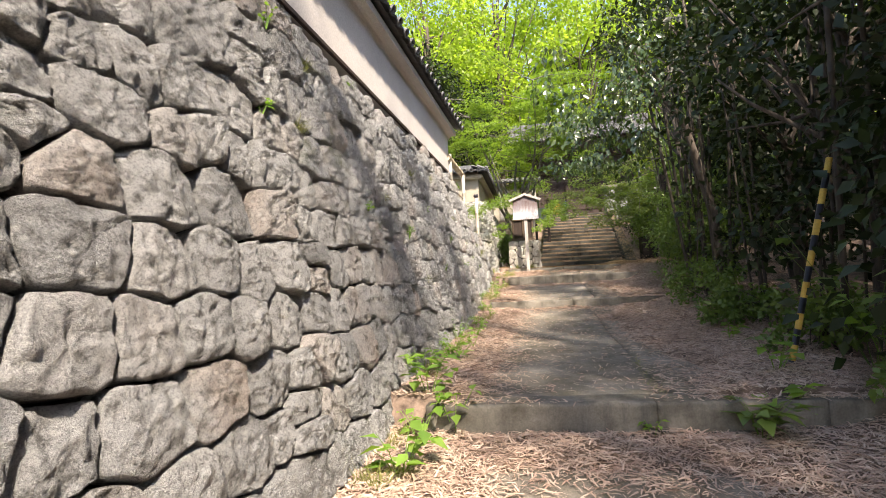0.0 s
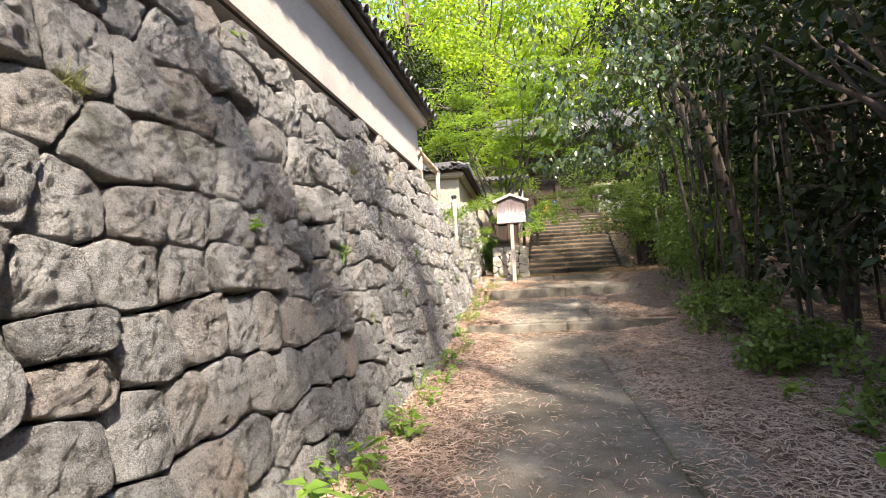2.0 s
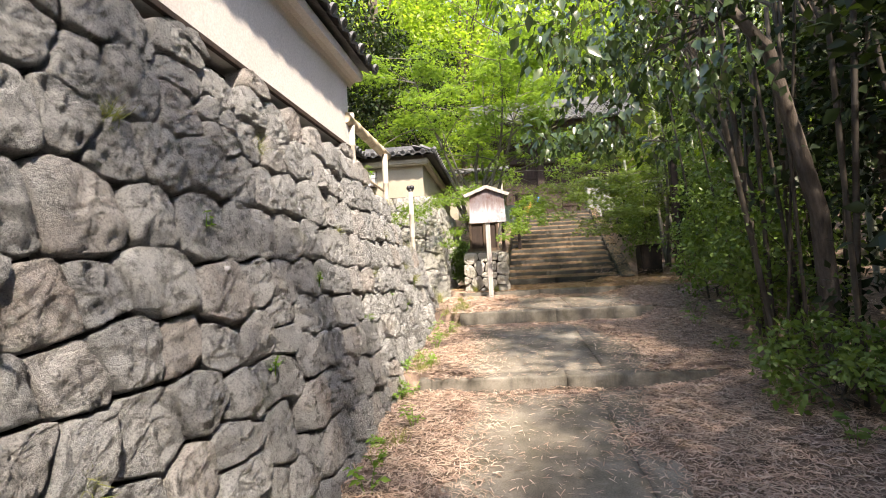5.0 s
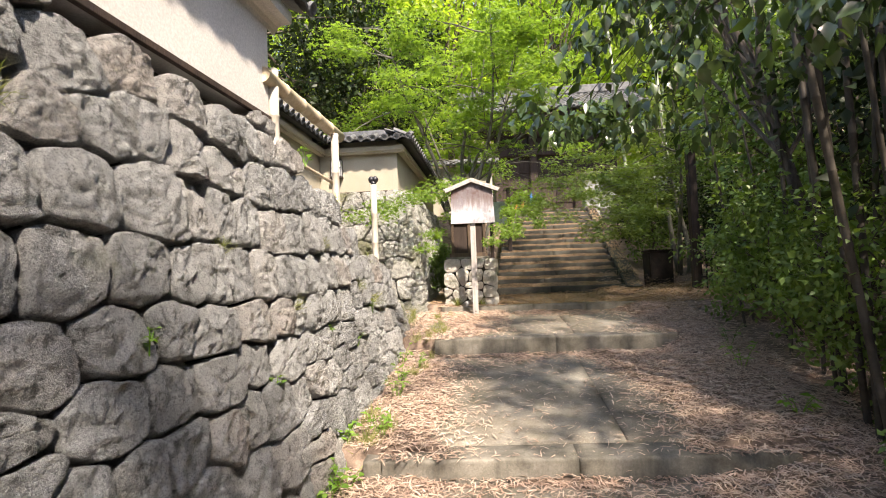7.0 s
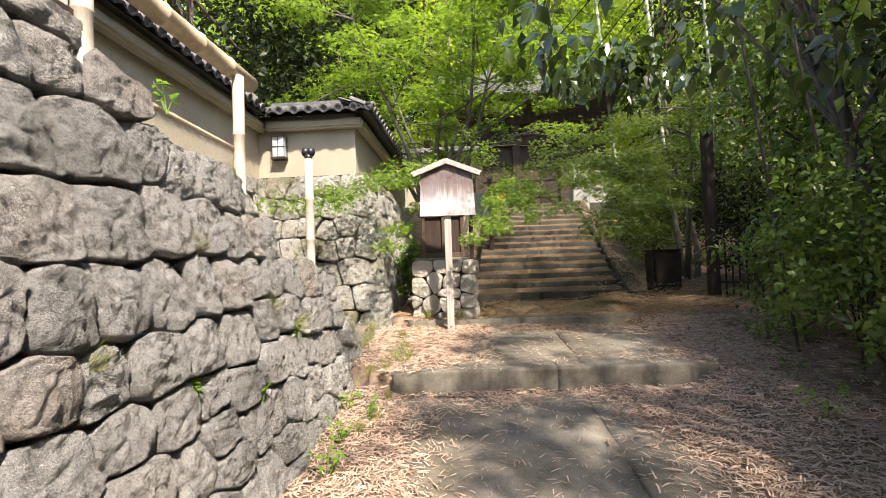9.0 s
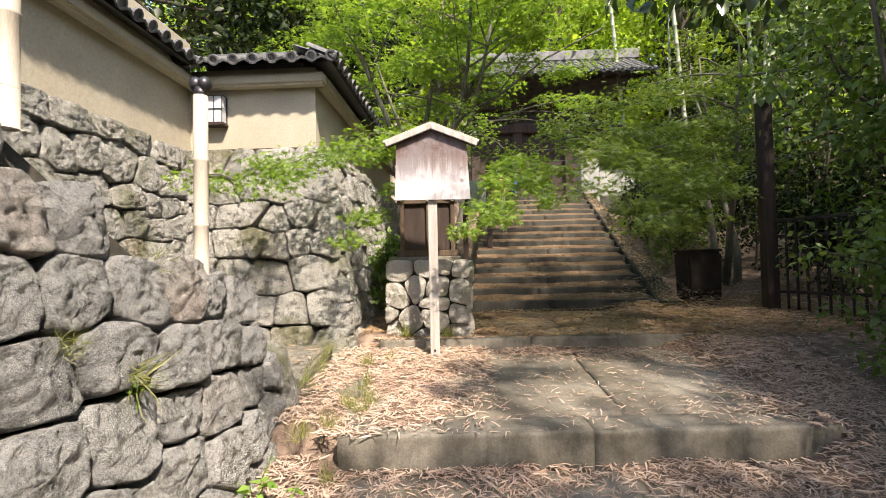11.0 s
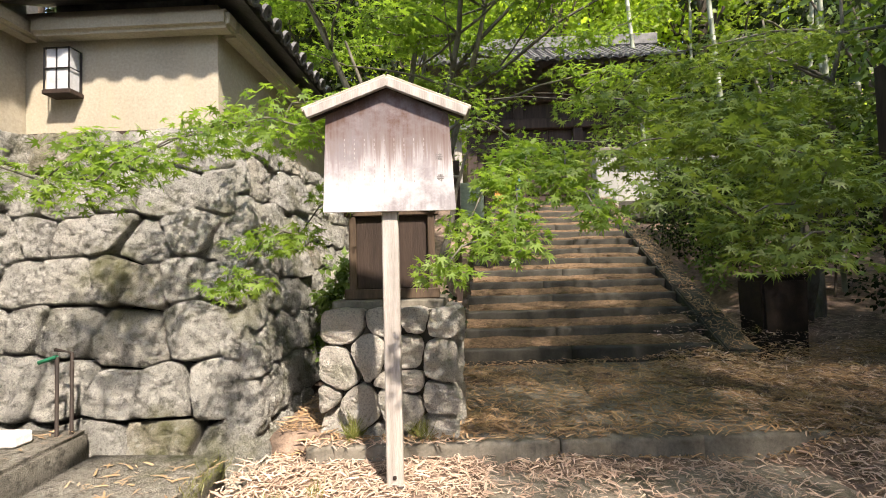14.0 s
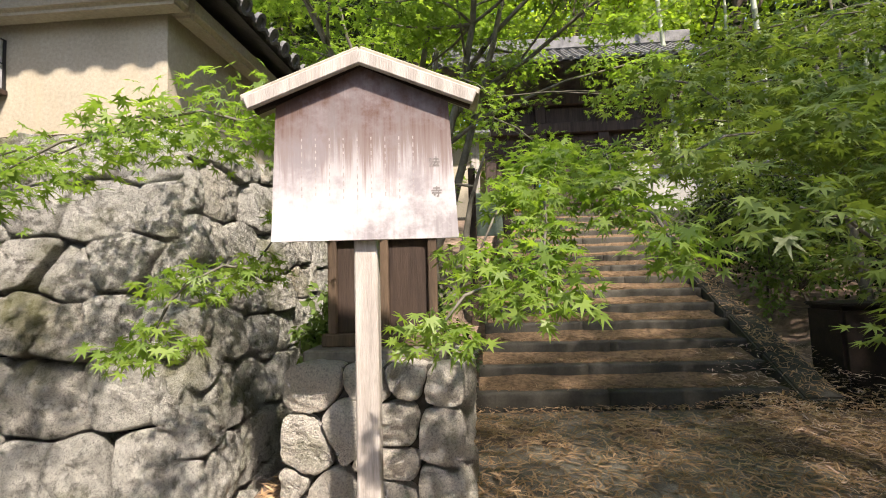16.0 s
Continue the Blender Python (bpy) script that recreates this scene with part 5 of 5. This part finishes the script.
# Same near-black leaves here, so the background's shade is in their colour.
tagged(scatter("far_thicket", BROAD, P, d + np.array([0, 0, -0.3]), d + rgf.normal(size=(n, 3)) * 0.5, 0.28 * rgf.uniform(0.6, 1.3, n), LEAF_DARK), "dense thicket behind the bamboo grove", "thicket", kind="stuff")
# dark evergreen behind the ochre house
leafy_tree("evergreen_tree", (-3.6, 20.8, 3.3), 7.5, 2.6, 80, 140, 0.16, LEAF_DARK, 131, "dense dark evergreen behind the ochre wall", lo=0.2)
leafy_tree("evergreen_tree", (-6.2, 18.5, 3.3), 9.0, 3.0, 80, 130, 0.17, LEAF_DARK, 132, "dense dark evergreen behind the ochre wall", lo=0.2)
# evergreen row along the way; at negative y, unseen trees added to shade it
ROW = [(4.7, -5.2, 9.0, 2.4), (5.2, -1.3, 12.5, 2.6), (3.7, 0.9, 6.6, 2.3), (3.8, 3.4, 7.0, 2.4), (3.8, 6.0, 6.4, 2.2), (4.4, 8.8, 6.0, 2.0), (5.6, 11.2, 7.8, 2.2), (6.2, 14.2, 5.0, 1.6), (6.2, -2.0, 7.0, 2.6), (6.4, 1.5, 7.5, 2.6), (6.6, 5.0, 7.5, 2.6), (7.4, 9.2, 8.5, 2.4), (5.9, 15.6, 6.5, 1.9), (6.6, 18.2, 6.0, 1.9)]
for k, (x, y, h, r) in enumerate(ROW):
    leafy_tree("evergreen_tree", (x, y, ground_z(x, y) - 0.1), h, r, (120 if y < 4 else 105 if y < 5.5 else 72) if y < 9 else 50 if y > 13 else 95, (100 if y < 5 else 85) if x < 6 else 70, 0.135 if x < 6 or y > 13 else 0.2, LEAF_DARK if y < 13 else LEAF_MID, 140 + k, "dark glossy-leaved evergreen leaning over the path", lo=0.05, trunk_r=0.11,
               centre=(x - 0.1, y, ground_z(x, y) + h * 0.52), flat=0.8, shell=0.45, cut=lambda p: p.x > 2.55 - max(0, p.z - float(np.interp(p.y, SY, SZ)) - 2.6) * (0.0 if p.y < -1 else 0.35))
# These four crowns sit above the view; added only to shade what lies below.
leafy_tree("evergreen_tree", (4.9, 12.9, 1.7), 6.5, 2.1, 34, 75, 0.13, LEAF_DARK, 160, "tall evergreen, its unseen crown added to shade the stairs", lo=0.6, trunk_r=0.10, centre=(3.3, 13.3, 7.2), shell=0.3, cut=lambda p: p.x > 1.9)
leafy_tree("evergreen_tree", (5.0, 10.4, 1.4), 6.5, 2.3, 20, 60, 0.13, LEAF_DARK, 161, "tall evergreen, its unseen crown added to shade the terrace", lo=0.6, trunk_r=0.10, centre=(3.6, 10.6, 7.3), shell=0.2, cut=lambda p: p.x > 2.3)
leafy_tree("evergreen_tree", (3.6, 0.6, 0.1), 8.5, 2.7, 24, 50, 0.14, LEAF_DARK, 162, "tall evergreen, its unseen crown added to shade the wall and lower path", lo=0.7, trunk_r=0.13, centre=(1.2, 0.3, 8.3), shell=0.15)
leafy_tree("evergreen_tree", (3.9, 3.0, 0.3), 8.5, 2.5, 22, 50, 0.14, LEAF_DARK, 163, "tall evergreen, its unseen crown added to shade the wall and lower path", lo=0.7, trunk_r=0.13, centre=(1.5, 3.0, 8.8), shell=0.15, cut=lambda p: p.y < 3.8)
# overhanging bough with hanging glossy leaves
rgb = np.random.default_rng(9)
bough = [((0.45 + rgb.uniform(0, 1.9), 7.8 + rgb.uniform(0, 2.6), 4.3 + rgb.uniform(-0.75, 1.1)), 0.36) for k in range(32)]
bough += [((1.0 + rgb.uniform(0, 1.0), 11.2 + rgb.uniform(0, 1.0), 3.95 + rgb.uniform(-0.1, 0.5)), 0.24) for k in range(7)]
bt = tagged(empty("evergreen_tree", (3.4, 9.6, 1.2)), "glossy evergreen with a bough hanging over the path", "tree")
under(tubes("trunk", [([(3.4, 9.6, 0.9), (3.3, 9.5, 2.6), (2.9, 9.4, 4.3), (2.1, 9.3, 5.3)], [0.10, 0.085, 0.06, 0.03])], BARK), bt)
under(tubes("bough", [([(2.6, 9.4, 4.7), ((2.4 + c[0]) / 2, (9.4 + c[1]) / 2, (5.0 + c[2]) / 2 + 0.2), c], [0.010, 0.006, 0.003]) for c, r in bough], DARKCULM, seg=5), bt)
P, d = clump_leaves(rgb, bough, 64, 0.8)
n = len(P)
under(scatter("crown", BROAD, P, d * 0.6 + np.array([0, 0, -0.35]) + rgb.normal(size=(n, 3)) * 0.2, np.array([0, -0.2, 0.8]) + d + rgb.normal(size=(n, 3)) * 0.4, 0.125 * rgb.uniform(0.6, 1.2, n), LEAF_GLOSS), bt)

# shrubs at the foot of the row and beside the stairs
SHR = [(2.75, 3.6, 0.5, 0.5), (2.9, 5.4, 0.6, 0.7), (2.7, 7.0, 0.5, 0.6), (2.85, 8.6, 0.6, 0.8), (3.2, 10.3, 0.7, 2.1), (3.45, 11.8, 0.8, 2.3), (3.8, 13.2, 0.8, 1.8), (4.15, 18.4, 0.75, 2.0), (4.5, 19.8, 0.95, 2.5), (4.6, 21.4, 0.85, 2.6), (5.4, 18.4, 1.1, 2.6), (5.8, 20.6, 1.2, 3.0), (5.3, 16.6, 0.7, 1.8), (5.6, 14.6, 0.8, 1.9), (6.6, 16.6, 1.1, 2.6), (-0.82, 15.9, 0.30, 1.2), (-0.2, 16.2, 0.4, 1.2), (-0.5, 17.0, 0.5, 1.6)]
for k, (x, y, r, h) in enumerate(SHR):
    leafy_tree("shrub", (x, y, ground_z(x, y) if x > 0 else 1.8), h, r, int(26 * max(1, h)), 70, 0.075, LEAF_MID if y < 15 or k % 2 else LEAF_DARK, 170 + k, "low leafy green shrub at the path's edge", lo=0.02, trunk_r=0.02, centre=(x, y, (ground_z(x, y) if x > 0 else 1.8) + h * 0.5), category="shrub", template=BROAD, shell=0.3)

# dead stems standing among the evergreens
rgd = np.random.default_rng(14)
for k in range(46):
    x, y = 2.95 + abs(rgd.normal()) * 0.9, rgd.uniform(1.5, 13.0)
    z = ground_z(x, y)
    t = tagged(empty("old_bamboo", (x, y, z)), "thin dark old bamboo stem in the thicket", "bamboo", "dark stems of the thicket")
    bamboo_pole("culm", (x, y, z - 0.15), (x + rgd.normal() * 0.35, y + rgd.normal() * 0.35, z + rgd.uniform(3.5, 5.5)), rgd.uniform(0.012, 0.032), DARKCULM, 9, t, seg=7)

# bamboo grove on the far side
rgc = np.random.default_rng(12)
for k in range(34):
    x, y = rgc.uniform(5.2, 13), rgc.uniform(10, 27)
    z = ground_z(x, y)
    t = tagged(empty("bamboo", (x, y, z)), "tall pale bamboo culm in the grove", "bamboo", "bamboo grove")
    lean = rgc.normal(size=2) * 0.5
    bamboo_pole("culm", (x, y, z - 0.2), (x + lean[0], y + lean[1], z + rgc.uniform(8, 12)), rgc.uniform(0.035, 0.06), CULM, 24, t, seg=8)
    cl = [((x + lean[0] * 0.8 + rgc.normal() * 0.8, y + lean[1] * 0.8 + rgc.normal() * 0.8, z + rgc.uniform(5.5, 10.5)), 0.8) for q in range(9)]
    P, d = clump_leaves(rgc, cl, 55, 0.6)
    n = len(P)
    under(scatter("foliage", BLADE, P, d + np.array([0, 0, -0.4]), np.array([0, 0, 1.0]) + rgc.normal(size=(n, 3)) * 0.5, 0.17 * rgc.uniform(0.6, 1.2, n), LEAF_BRIGHT if k % 2 else LEAF_MID), t)


# ---- weeds and tufts ----
def weed(p, n, size, seed, mat=LEAF_WEED, label="broad-leaved green weed at the wall's foot", h=0.25):
    rg = np.random.default_rng(seed)
    t = tagged(empty("weed", p), label, "weed")
    stems, P, Y = [], [], []
    for k in range(max(2, n // 5)):
        a = rg.uniform(0, 6.28)
        tip = Vector(p) + Vector((math.cos(a) * h * 0.5, math.sin(a) * h * 0.5, h * rg.uniform(0.6, 1.1)))
        stems.append(([Vector(p) - Vector((0, 0, 0.03)), Vector(p).lerp(tip, 0.5) + Vector((0, 0, h * 0.1)), tip], [0.004, 0.003, 0.002]))
        for j in range(5):
            P.append(Vector(p).lerp(tip, rg.uniform(0.45, 1.0)))
            b = rg.uniform(0, 6.28)
            Y.append((math.cos(b), math.sin(b), rg.uniform(-0.3, 0.35)))
    for st_ in stems:
        under(tubes("stem", [st_], mat, seg=4), t)
    m = len(P)
    under(scatter("foliage", BROAD, np.array(P), np.array(Y), np.array([0, 0, 1.0]) + rg.normal(size=(m, 3)) * 0.25, size * rg.uniform(0.6, 1.2, m), mat), t)


def tuft(p, n, ln, seed, nrm=(0, 0, 1), label="tuft of grass"):
    rg = np.random.default_rng(seed)
    t = tagged(empty("grass_tuft", p), label, "grass")
    d = rg.normal(size=(n, 3)) * 0.45 + np.array(nrm)
    P = np.array(p) + rg.normal(size=(n, 3)) * 0.025
    under(scatter("foliage", GRASS, P, d, np.cross(d, rg.normal(size=(n, 3))), ln * rg.uniform(0.5, 1.2, n), LEAF_GRASS), t)


rgw = np.random.default_rng(21)
for k, (y, s, nn) in enumerate([(2.9, 0.12, 20), (3.45, 0.10, 14), (3.9, 0.13, 20), (4.6, 0.09, 16), (5.3, 0.08, 20), (6.1, 0.08, 16), (6.8, 0.07, 20), (7.5, 0.06, 16), (8.6, 0.06, 18), (9.9, 0.06, 20), (10.8, 0.05, 18), (11.7, 0.05, 16)]):
    x = place_a(y, path_z(-0.9, y), 0).x + 0.22 + rgw.uniform(0, 0.12)
    weed((x, y, path_z(x, y) - 0.01), int(nn * 1.5), s * 1.2, 300 + k, h=0.15 + 2.0 * s)
weed((-0.62, 3.64, 0.30), 20, 0.14, 330, label="tall nettle-like weed by the low step", h=0.34)
weed((0.80, 3.62, 0.28), 10, 0.07, 331, label="small weed in the joint of the low step", h=0.14)
for k, (x, y, s, nn, h) in enumerate([(1.5, 3.60, 0.18, 34, 0.36), (1.75, 3.9, 0.14, 20, 0.34), (2.05, 4.6, 0.13, 24, 0.34), (2.3, 5.4, 0.12, 24, 0.3), (2.25, 6.2, 0.11, 24, 0.28), (2.35, 7.0, 0.10, 24, 0.3), (2.5, 8.0, 0.10, 24, 0.3), (2.55, 9.0, 0.09, 24, 0.3), (2.7, 4.2, 0.19, 34, 0.8), (2.85, 4.7, 0.19, 44, 1.3), (2.65, 10.3, 0.09, 20, 0.25), (2.75, 11.4, 0.12, 16, 0.3), (3.0, 12.2, 0.10, 18, 0.3)]):
    weed((x, y, ground_z(x, y)), nn, s, 340 + k, label="leafy green weed among the litter", mat=LEAF_WEED if k % 3 else LEAF_MID, h=h)
for k, (y, v) in enumerate([(2.6, 2.55), (3.1, 2.6), (2.9, 3.3), (3.4, 3.2), (4.1, 2.1), (4.8, 2.35), (5.4, 2.0), (6.1, 2.9), (6.6, 2.4), (7.4, 3.1), (7.9, 2.1), (8.6, 2.6), (8.9, 1.7), (9.4, 2.2), (10.0, 1.9), (10.2, 2.7), (10.6, 1.75), (11.0, 2.3), (11.3, 2.0), (10.8, 3.2), (10.2, 3.45), (11.6, 2.6), (4.4, 3.4), (5.7, 1.5), (7.0, 1.6)]):
    if k % 2:
        tuft(place_a(y, v, 0.02), 70, 0.10, 400 + k, (0.55, 0, 0.5), "thin grass tuft growing in the stone wall")
    else:
        weed(place_a(y, v, 0.03), 26, 0.045, 400 + k, label="small fern rooted in a joint of the stone wall", h=0.13)
for k in range(34):
    y = rgw.uniform(2.6, 12.0)
    x = place_a(y, path_z(-0.9, y), 0).x + rgw.uniform(0.08, 0.30)
    if k % 3:
        tuft((x, y, path_z(x, y)), 70, rgw.uniform(0.10, 0.2), 500 + k, (0.15, 0, 1), "pale green grass tuft at the foot of the wall")
    else:
        weed((x - 0.05, y, path_z(x, y)), 25, rgw.uniform(0.05, 0.08), 500 + k, h=rgw.uniform(0.15, 0.35))
for k in range(16):
    y = 9.9 + rgw.uniform(0, 4.2)
    x = -0.85 + rgw.uniform(0, 0.3) if y < 12.4 else -0.65 + rgw.uniform(-0.1, 0.15)
    tuft((x, y, path_z(x, y) + 0.01), 80, 0.13, 440 + k, (0, 0, 1), "pale grass tuft beside the path")
tuft(place_a(11.3, 2.12, 0.05), 46, 0.19, 469, (0.7, -0.3, 0.3), "yellowish spiky plant growing out of the wall end")
tuft((-0.45, 14.52, 1.80), 120, 0.18, 470, (0, -0.2, 1), "fern-like tuft at the pedestal's foot")
tuft((-0.02, 14.52, 1.80), 90, 0.16, 471, (0, -0.2, 1), "fern-like tuft at the pedestal's foot")


# ---- dry leaf litter ----
def litter(name, n, x0, x1, y0, y1, ln, mat, seed, thresh, label, zf=None):
    rg = np.random.default_rng(seed)
    P = []
    while len(P) < n:
        x, y = rg.uniform(x0, x1), rg.uniform(y0, y1)
        if y < 16.6 and x < 2.9:
            e = margin(x, y)
            if e < thresh - 0.45 * rg.random() ** 3:
                continue
            z = max(ground_z(x, y) + max(0.004, min(0.05, e * 0.22) + 0.010), path_z(x, y) + 0.010 if -0.75 < x < 2.5 else -9)
        else:
            z = ground_z(x, y) + 0.03
        P.append((x, y, z + rg.uniform(0, 0.012)))
    P = np.array(P)
    a = rg.uniform(0, 2 * math.pi, n)
    Y = np.stack([np.cos(a), np.sin(a), rg.normal(size=n) * 0.16], 1)
    Z = np.array([0, 0, 1.0]) + rg.normal(size=(n, 3)) * 0.3
    tagged(scatter(name, CHIP, P, Y, Z, ln * rg.uniform(0.5, 1.3, n), mat), label, "leaf litter", kind="stuff")


litter("leaf_litter", 20000, -1.15, 2.3, 1.6, 3.75, 0.076, LITTER, 1, 0.02, "pale dry bamboo leaves strewn before the low step")
litter("leaf_litter", 40000, -1.15, 2.9, 3.75, 9.65, 0.074, LITTER, 2, 0.02, "pinkish dry bamboo leaves along both path edges")
litter("leaf_litter", 32000, -1.1, 3.3, 9.65, 14.45, 0.076, LITTER, 3, 0.0, "dry bamboo leaves drifted over the paving")
litter("leaf_litter", 15000, -0.95, 4.6, 14.45, 16.7, 0.085, LITTER_B, 4, 0.0, "brown dry leaves below the stairs")
litter("leaf_litter", 24000, 2.3, 5.4, 3.0, 17.5, 0.076, LITTER, 5, -9, "dry leaves under the shrubs")
litter("leaf_litter", 5200, -0.6, 2.2, 4.0, 14.4, 0.07, LITTER, 6, -9, "single dry leaves scattered on the concrete")
litter("leaf_litter", 4500, -0.6, 3.0, 14.55, 16.6, 0.09, LITTER_B, 7, -9, "single brown leaves scattered on the terrace")
rgl = np.random.default_rng(77)
P = []
for i in range(N_ST):
    y = ST_Y0 + (ST_Y1 - ST_Y0) * i / N_ST
    z1 = ST_Z0 + (ST_Z1 - ST_Z0) * (i + 1) / N_ST
    k = i / (N_ST - 1)
    m = int(1400 * (1 - 0.6 * k))
    x = rgl.uniform(0.25 + 0.5 * k, 2.95 + 0.4 * k, m)
    P.append(np.stack([x, y + 0.055 * (x - 0.7) + 0.05 + (1 - rgl.random(m) ** 1.5) * 0.34, np.full(m, z1 + 0.012) + rgl.uniform(0, 0.012, m)], 1))
P = np.concatenate(P)
n = len(P)
a = rgl.uniform(0, 6.28, n)
tagged(scatter("leaf_litter", CHIP, P, np.stack([np.cos(a), np.sin(a), rgl.normal(size=n) * 0.15], 1), np.array([0, 0, 1.0]) + rgl.normal(size=(n, 3)) * 0.3, 0.08 * rgl.uniform(0.5, 1.2, n), LITTER_C), "brown dry leaves lying on the stair treads", "leaf litter", kind="stuff")

# drifts of litter against the risers, in deeper browns that carry the stairs' shade
DRIFT = plain("shaded_litter_drift", (0.07, 0.045, 0.026), (0.22, 0.145, 0.085), 22, 0.95, 1.0, 90)
for i in range(N_ST - 1):
    dv, df = [], []
    y = ST_Y0 + (ST_Y1 - ST_Y0) * i / N_ST
    z1 = ST_Z0 + (ST_Z1 - ST_Z0) * (i + 1) / N_ST
    k = i / (N_ST - 1)
    xl, xr = 0.26 + 0.5 * k, 2.94 + 0.4 * k
    o = len(dv)
    m = 28
    for q in range(m + 1):
        x = xl + (xr - xl) * q / m
        w = 0.5 + 0.5 * noise.noise((x * 2.1, i * 3.7, 4.0))
        yy = y + 0.055 * (x - 0.7)
        for c, (dy, dz) in enumerate(((0.05 + 0.10 * (1 - w), -0.004), (0.16, 0.012 + 0.012 * w), (0.28, 0.028 + 0.03 * w), (0.42, 0.050 + 0.05 * w))):
            dv.append((x, yy + dy, z1 + dz + 0.008 * noise.noise((x * 14, c, i))))
    df += [(o + q * 4 + c, o + (q + 1) * 4 + c, o + (q + 1) * 4 + c + 1, o + q * 4 + c + 1) for q in range(m) for c in range(3)]
    tagged(raw("litter_drift", dv, df, DRIFT), "brown leaf drift on a tread of the stairs", "leaf litter", "leaf drifts on the stairs", "stuff")

# leaves on the sloping side stones and on the side steps
P = []
for k in range(1500):
    q = rgl.random()
    P.append((3.0 + 0.40 * q + rgl.uniform(0.02, 0.34 - 0.08 * q), ST_Y0 - 0.04 + (ST_Y1 - ST_Y0 + 0.1) * q, ST_Z0 + 0.128 + (ST_Z1 - ST_Z0) * q + rgl.uniform(0, 0.012)))
for x0, x1, y0, y1, z, m in ((-1.85, -1.15, 12.9, 14.2, 1.782, 130), (-3.1, -2.1, 12.9, 14.3, 1.932, 160), (-1.05, -0.72, 13.0, 13.65, 1.642, 40)):
    for k in range(m):
        P.append((rgl.uniform(x0, x1), rgl.uniform(y0, y1), z + rgl.uniform(0, 0.010)))
P = np.array(P)
n = len(P)
a = rgl.uniform(0, 6.28, n)
slope_up = np.where(P[:, 0] > 2, (ST_Z1 - ST_Z0) / (ST_Y1 - ST_Y0), 0.0)
tagged(scatter("leaf_litter", CHIP, P, np.stack([np.cos(a), np.sin(a), np.sin(a) * slope_up + rgl.normal(size=n) * 0.1], 1), np.stack([np.zeros(n), -slope_up, np.ones(n)], 1) + rgl.normal(size=(n, 3)) * 0.2, 0.085 * rgl.uniform(0.5, 1.2, n), LITTER_B), "brown dry leaves on the side stones and side steps", "leaf litter", kind="stuff")
# moss and grass in the crack of the paving and along the side steps
for k in range(9):
    y = 3.95 + k * 0.16 + rgw.uniform(-0.04, 0.04)
    tuft((0.93 + 0.012 * k + rgw.uniform(-0.02, 0.02), y, path_z(0.93, y) + 0.004), 40, 0.045, 600 + k, (0, 0, 1), "short grass and moss in the crack of the paving")
for k in range(12):
    y = 12.85 + k * 0.12
    tuft((-1.04 - 0.10 * (y - 12.8) + rgw.uniform(-0.05, 0.04), y, 1.70 + rgw.uniform(-0.03, 0.06)), 50, 0.085, 620 + k, (0.3, 0, 0.8), "yellow-green moss and grass on the side step")
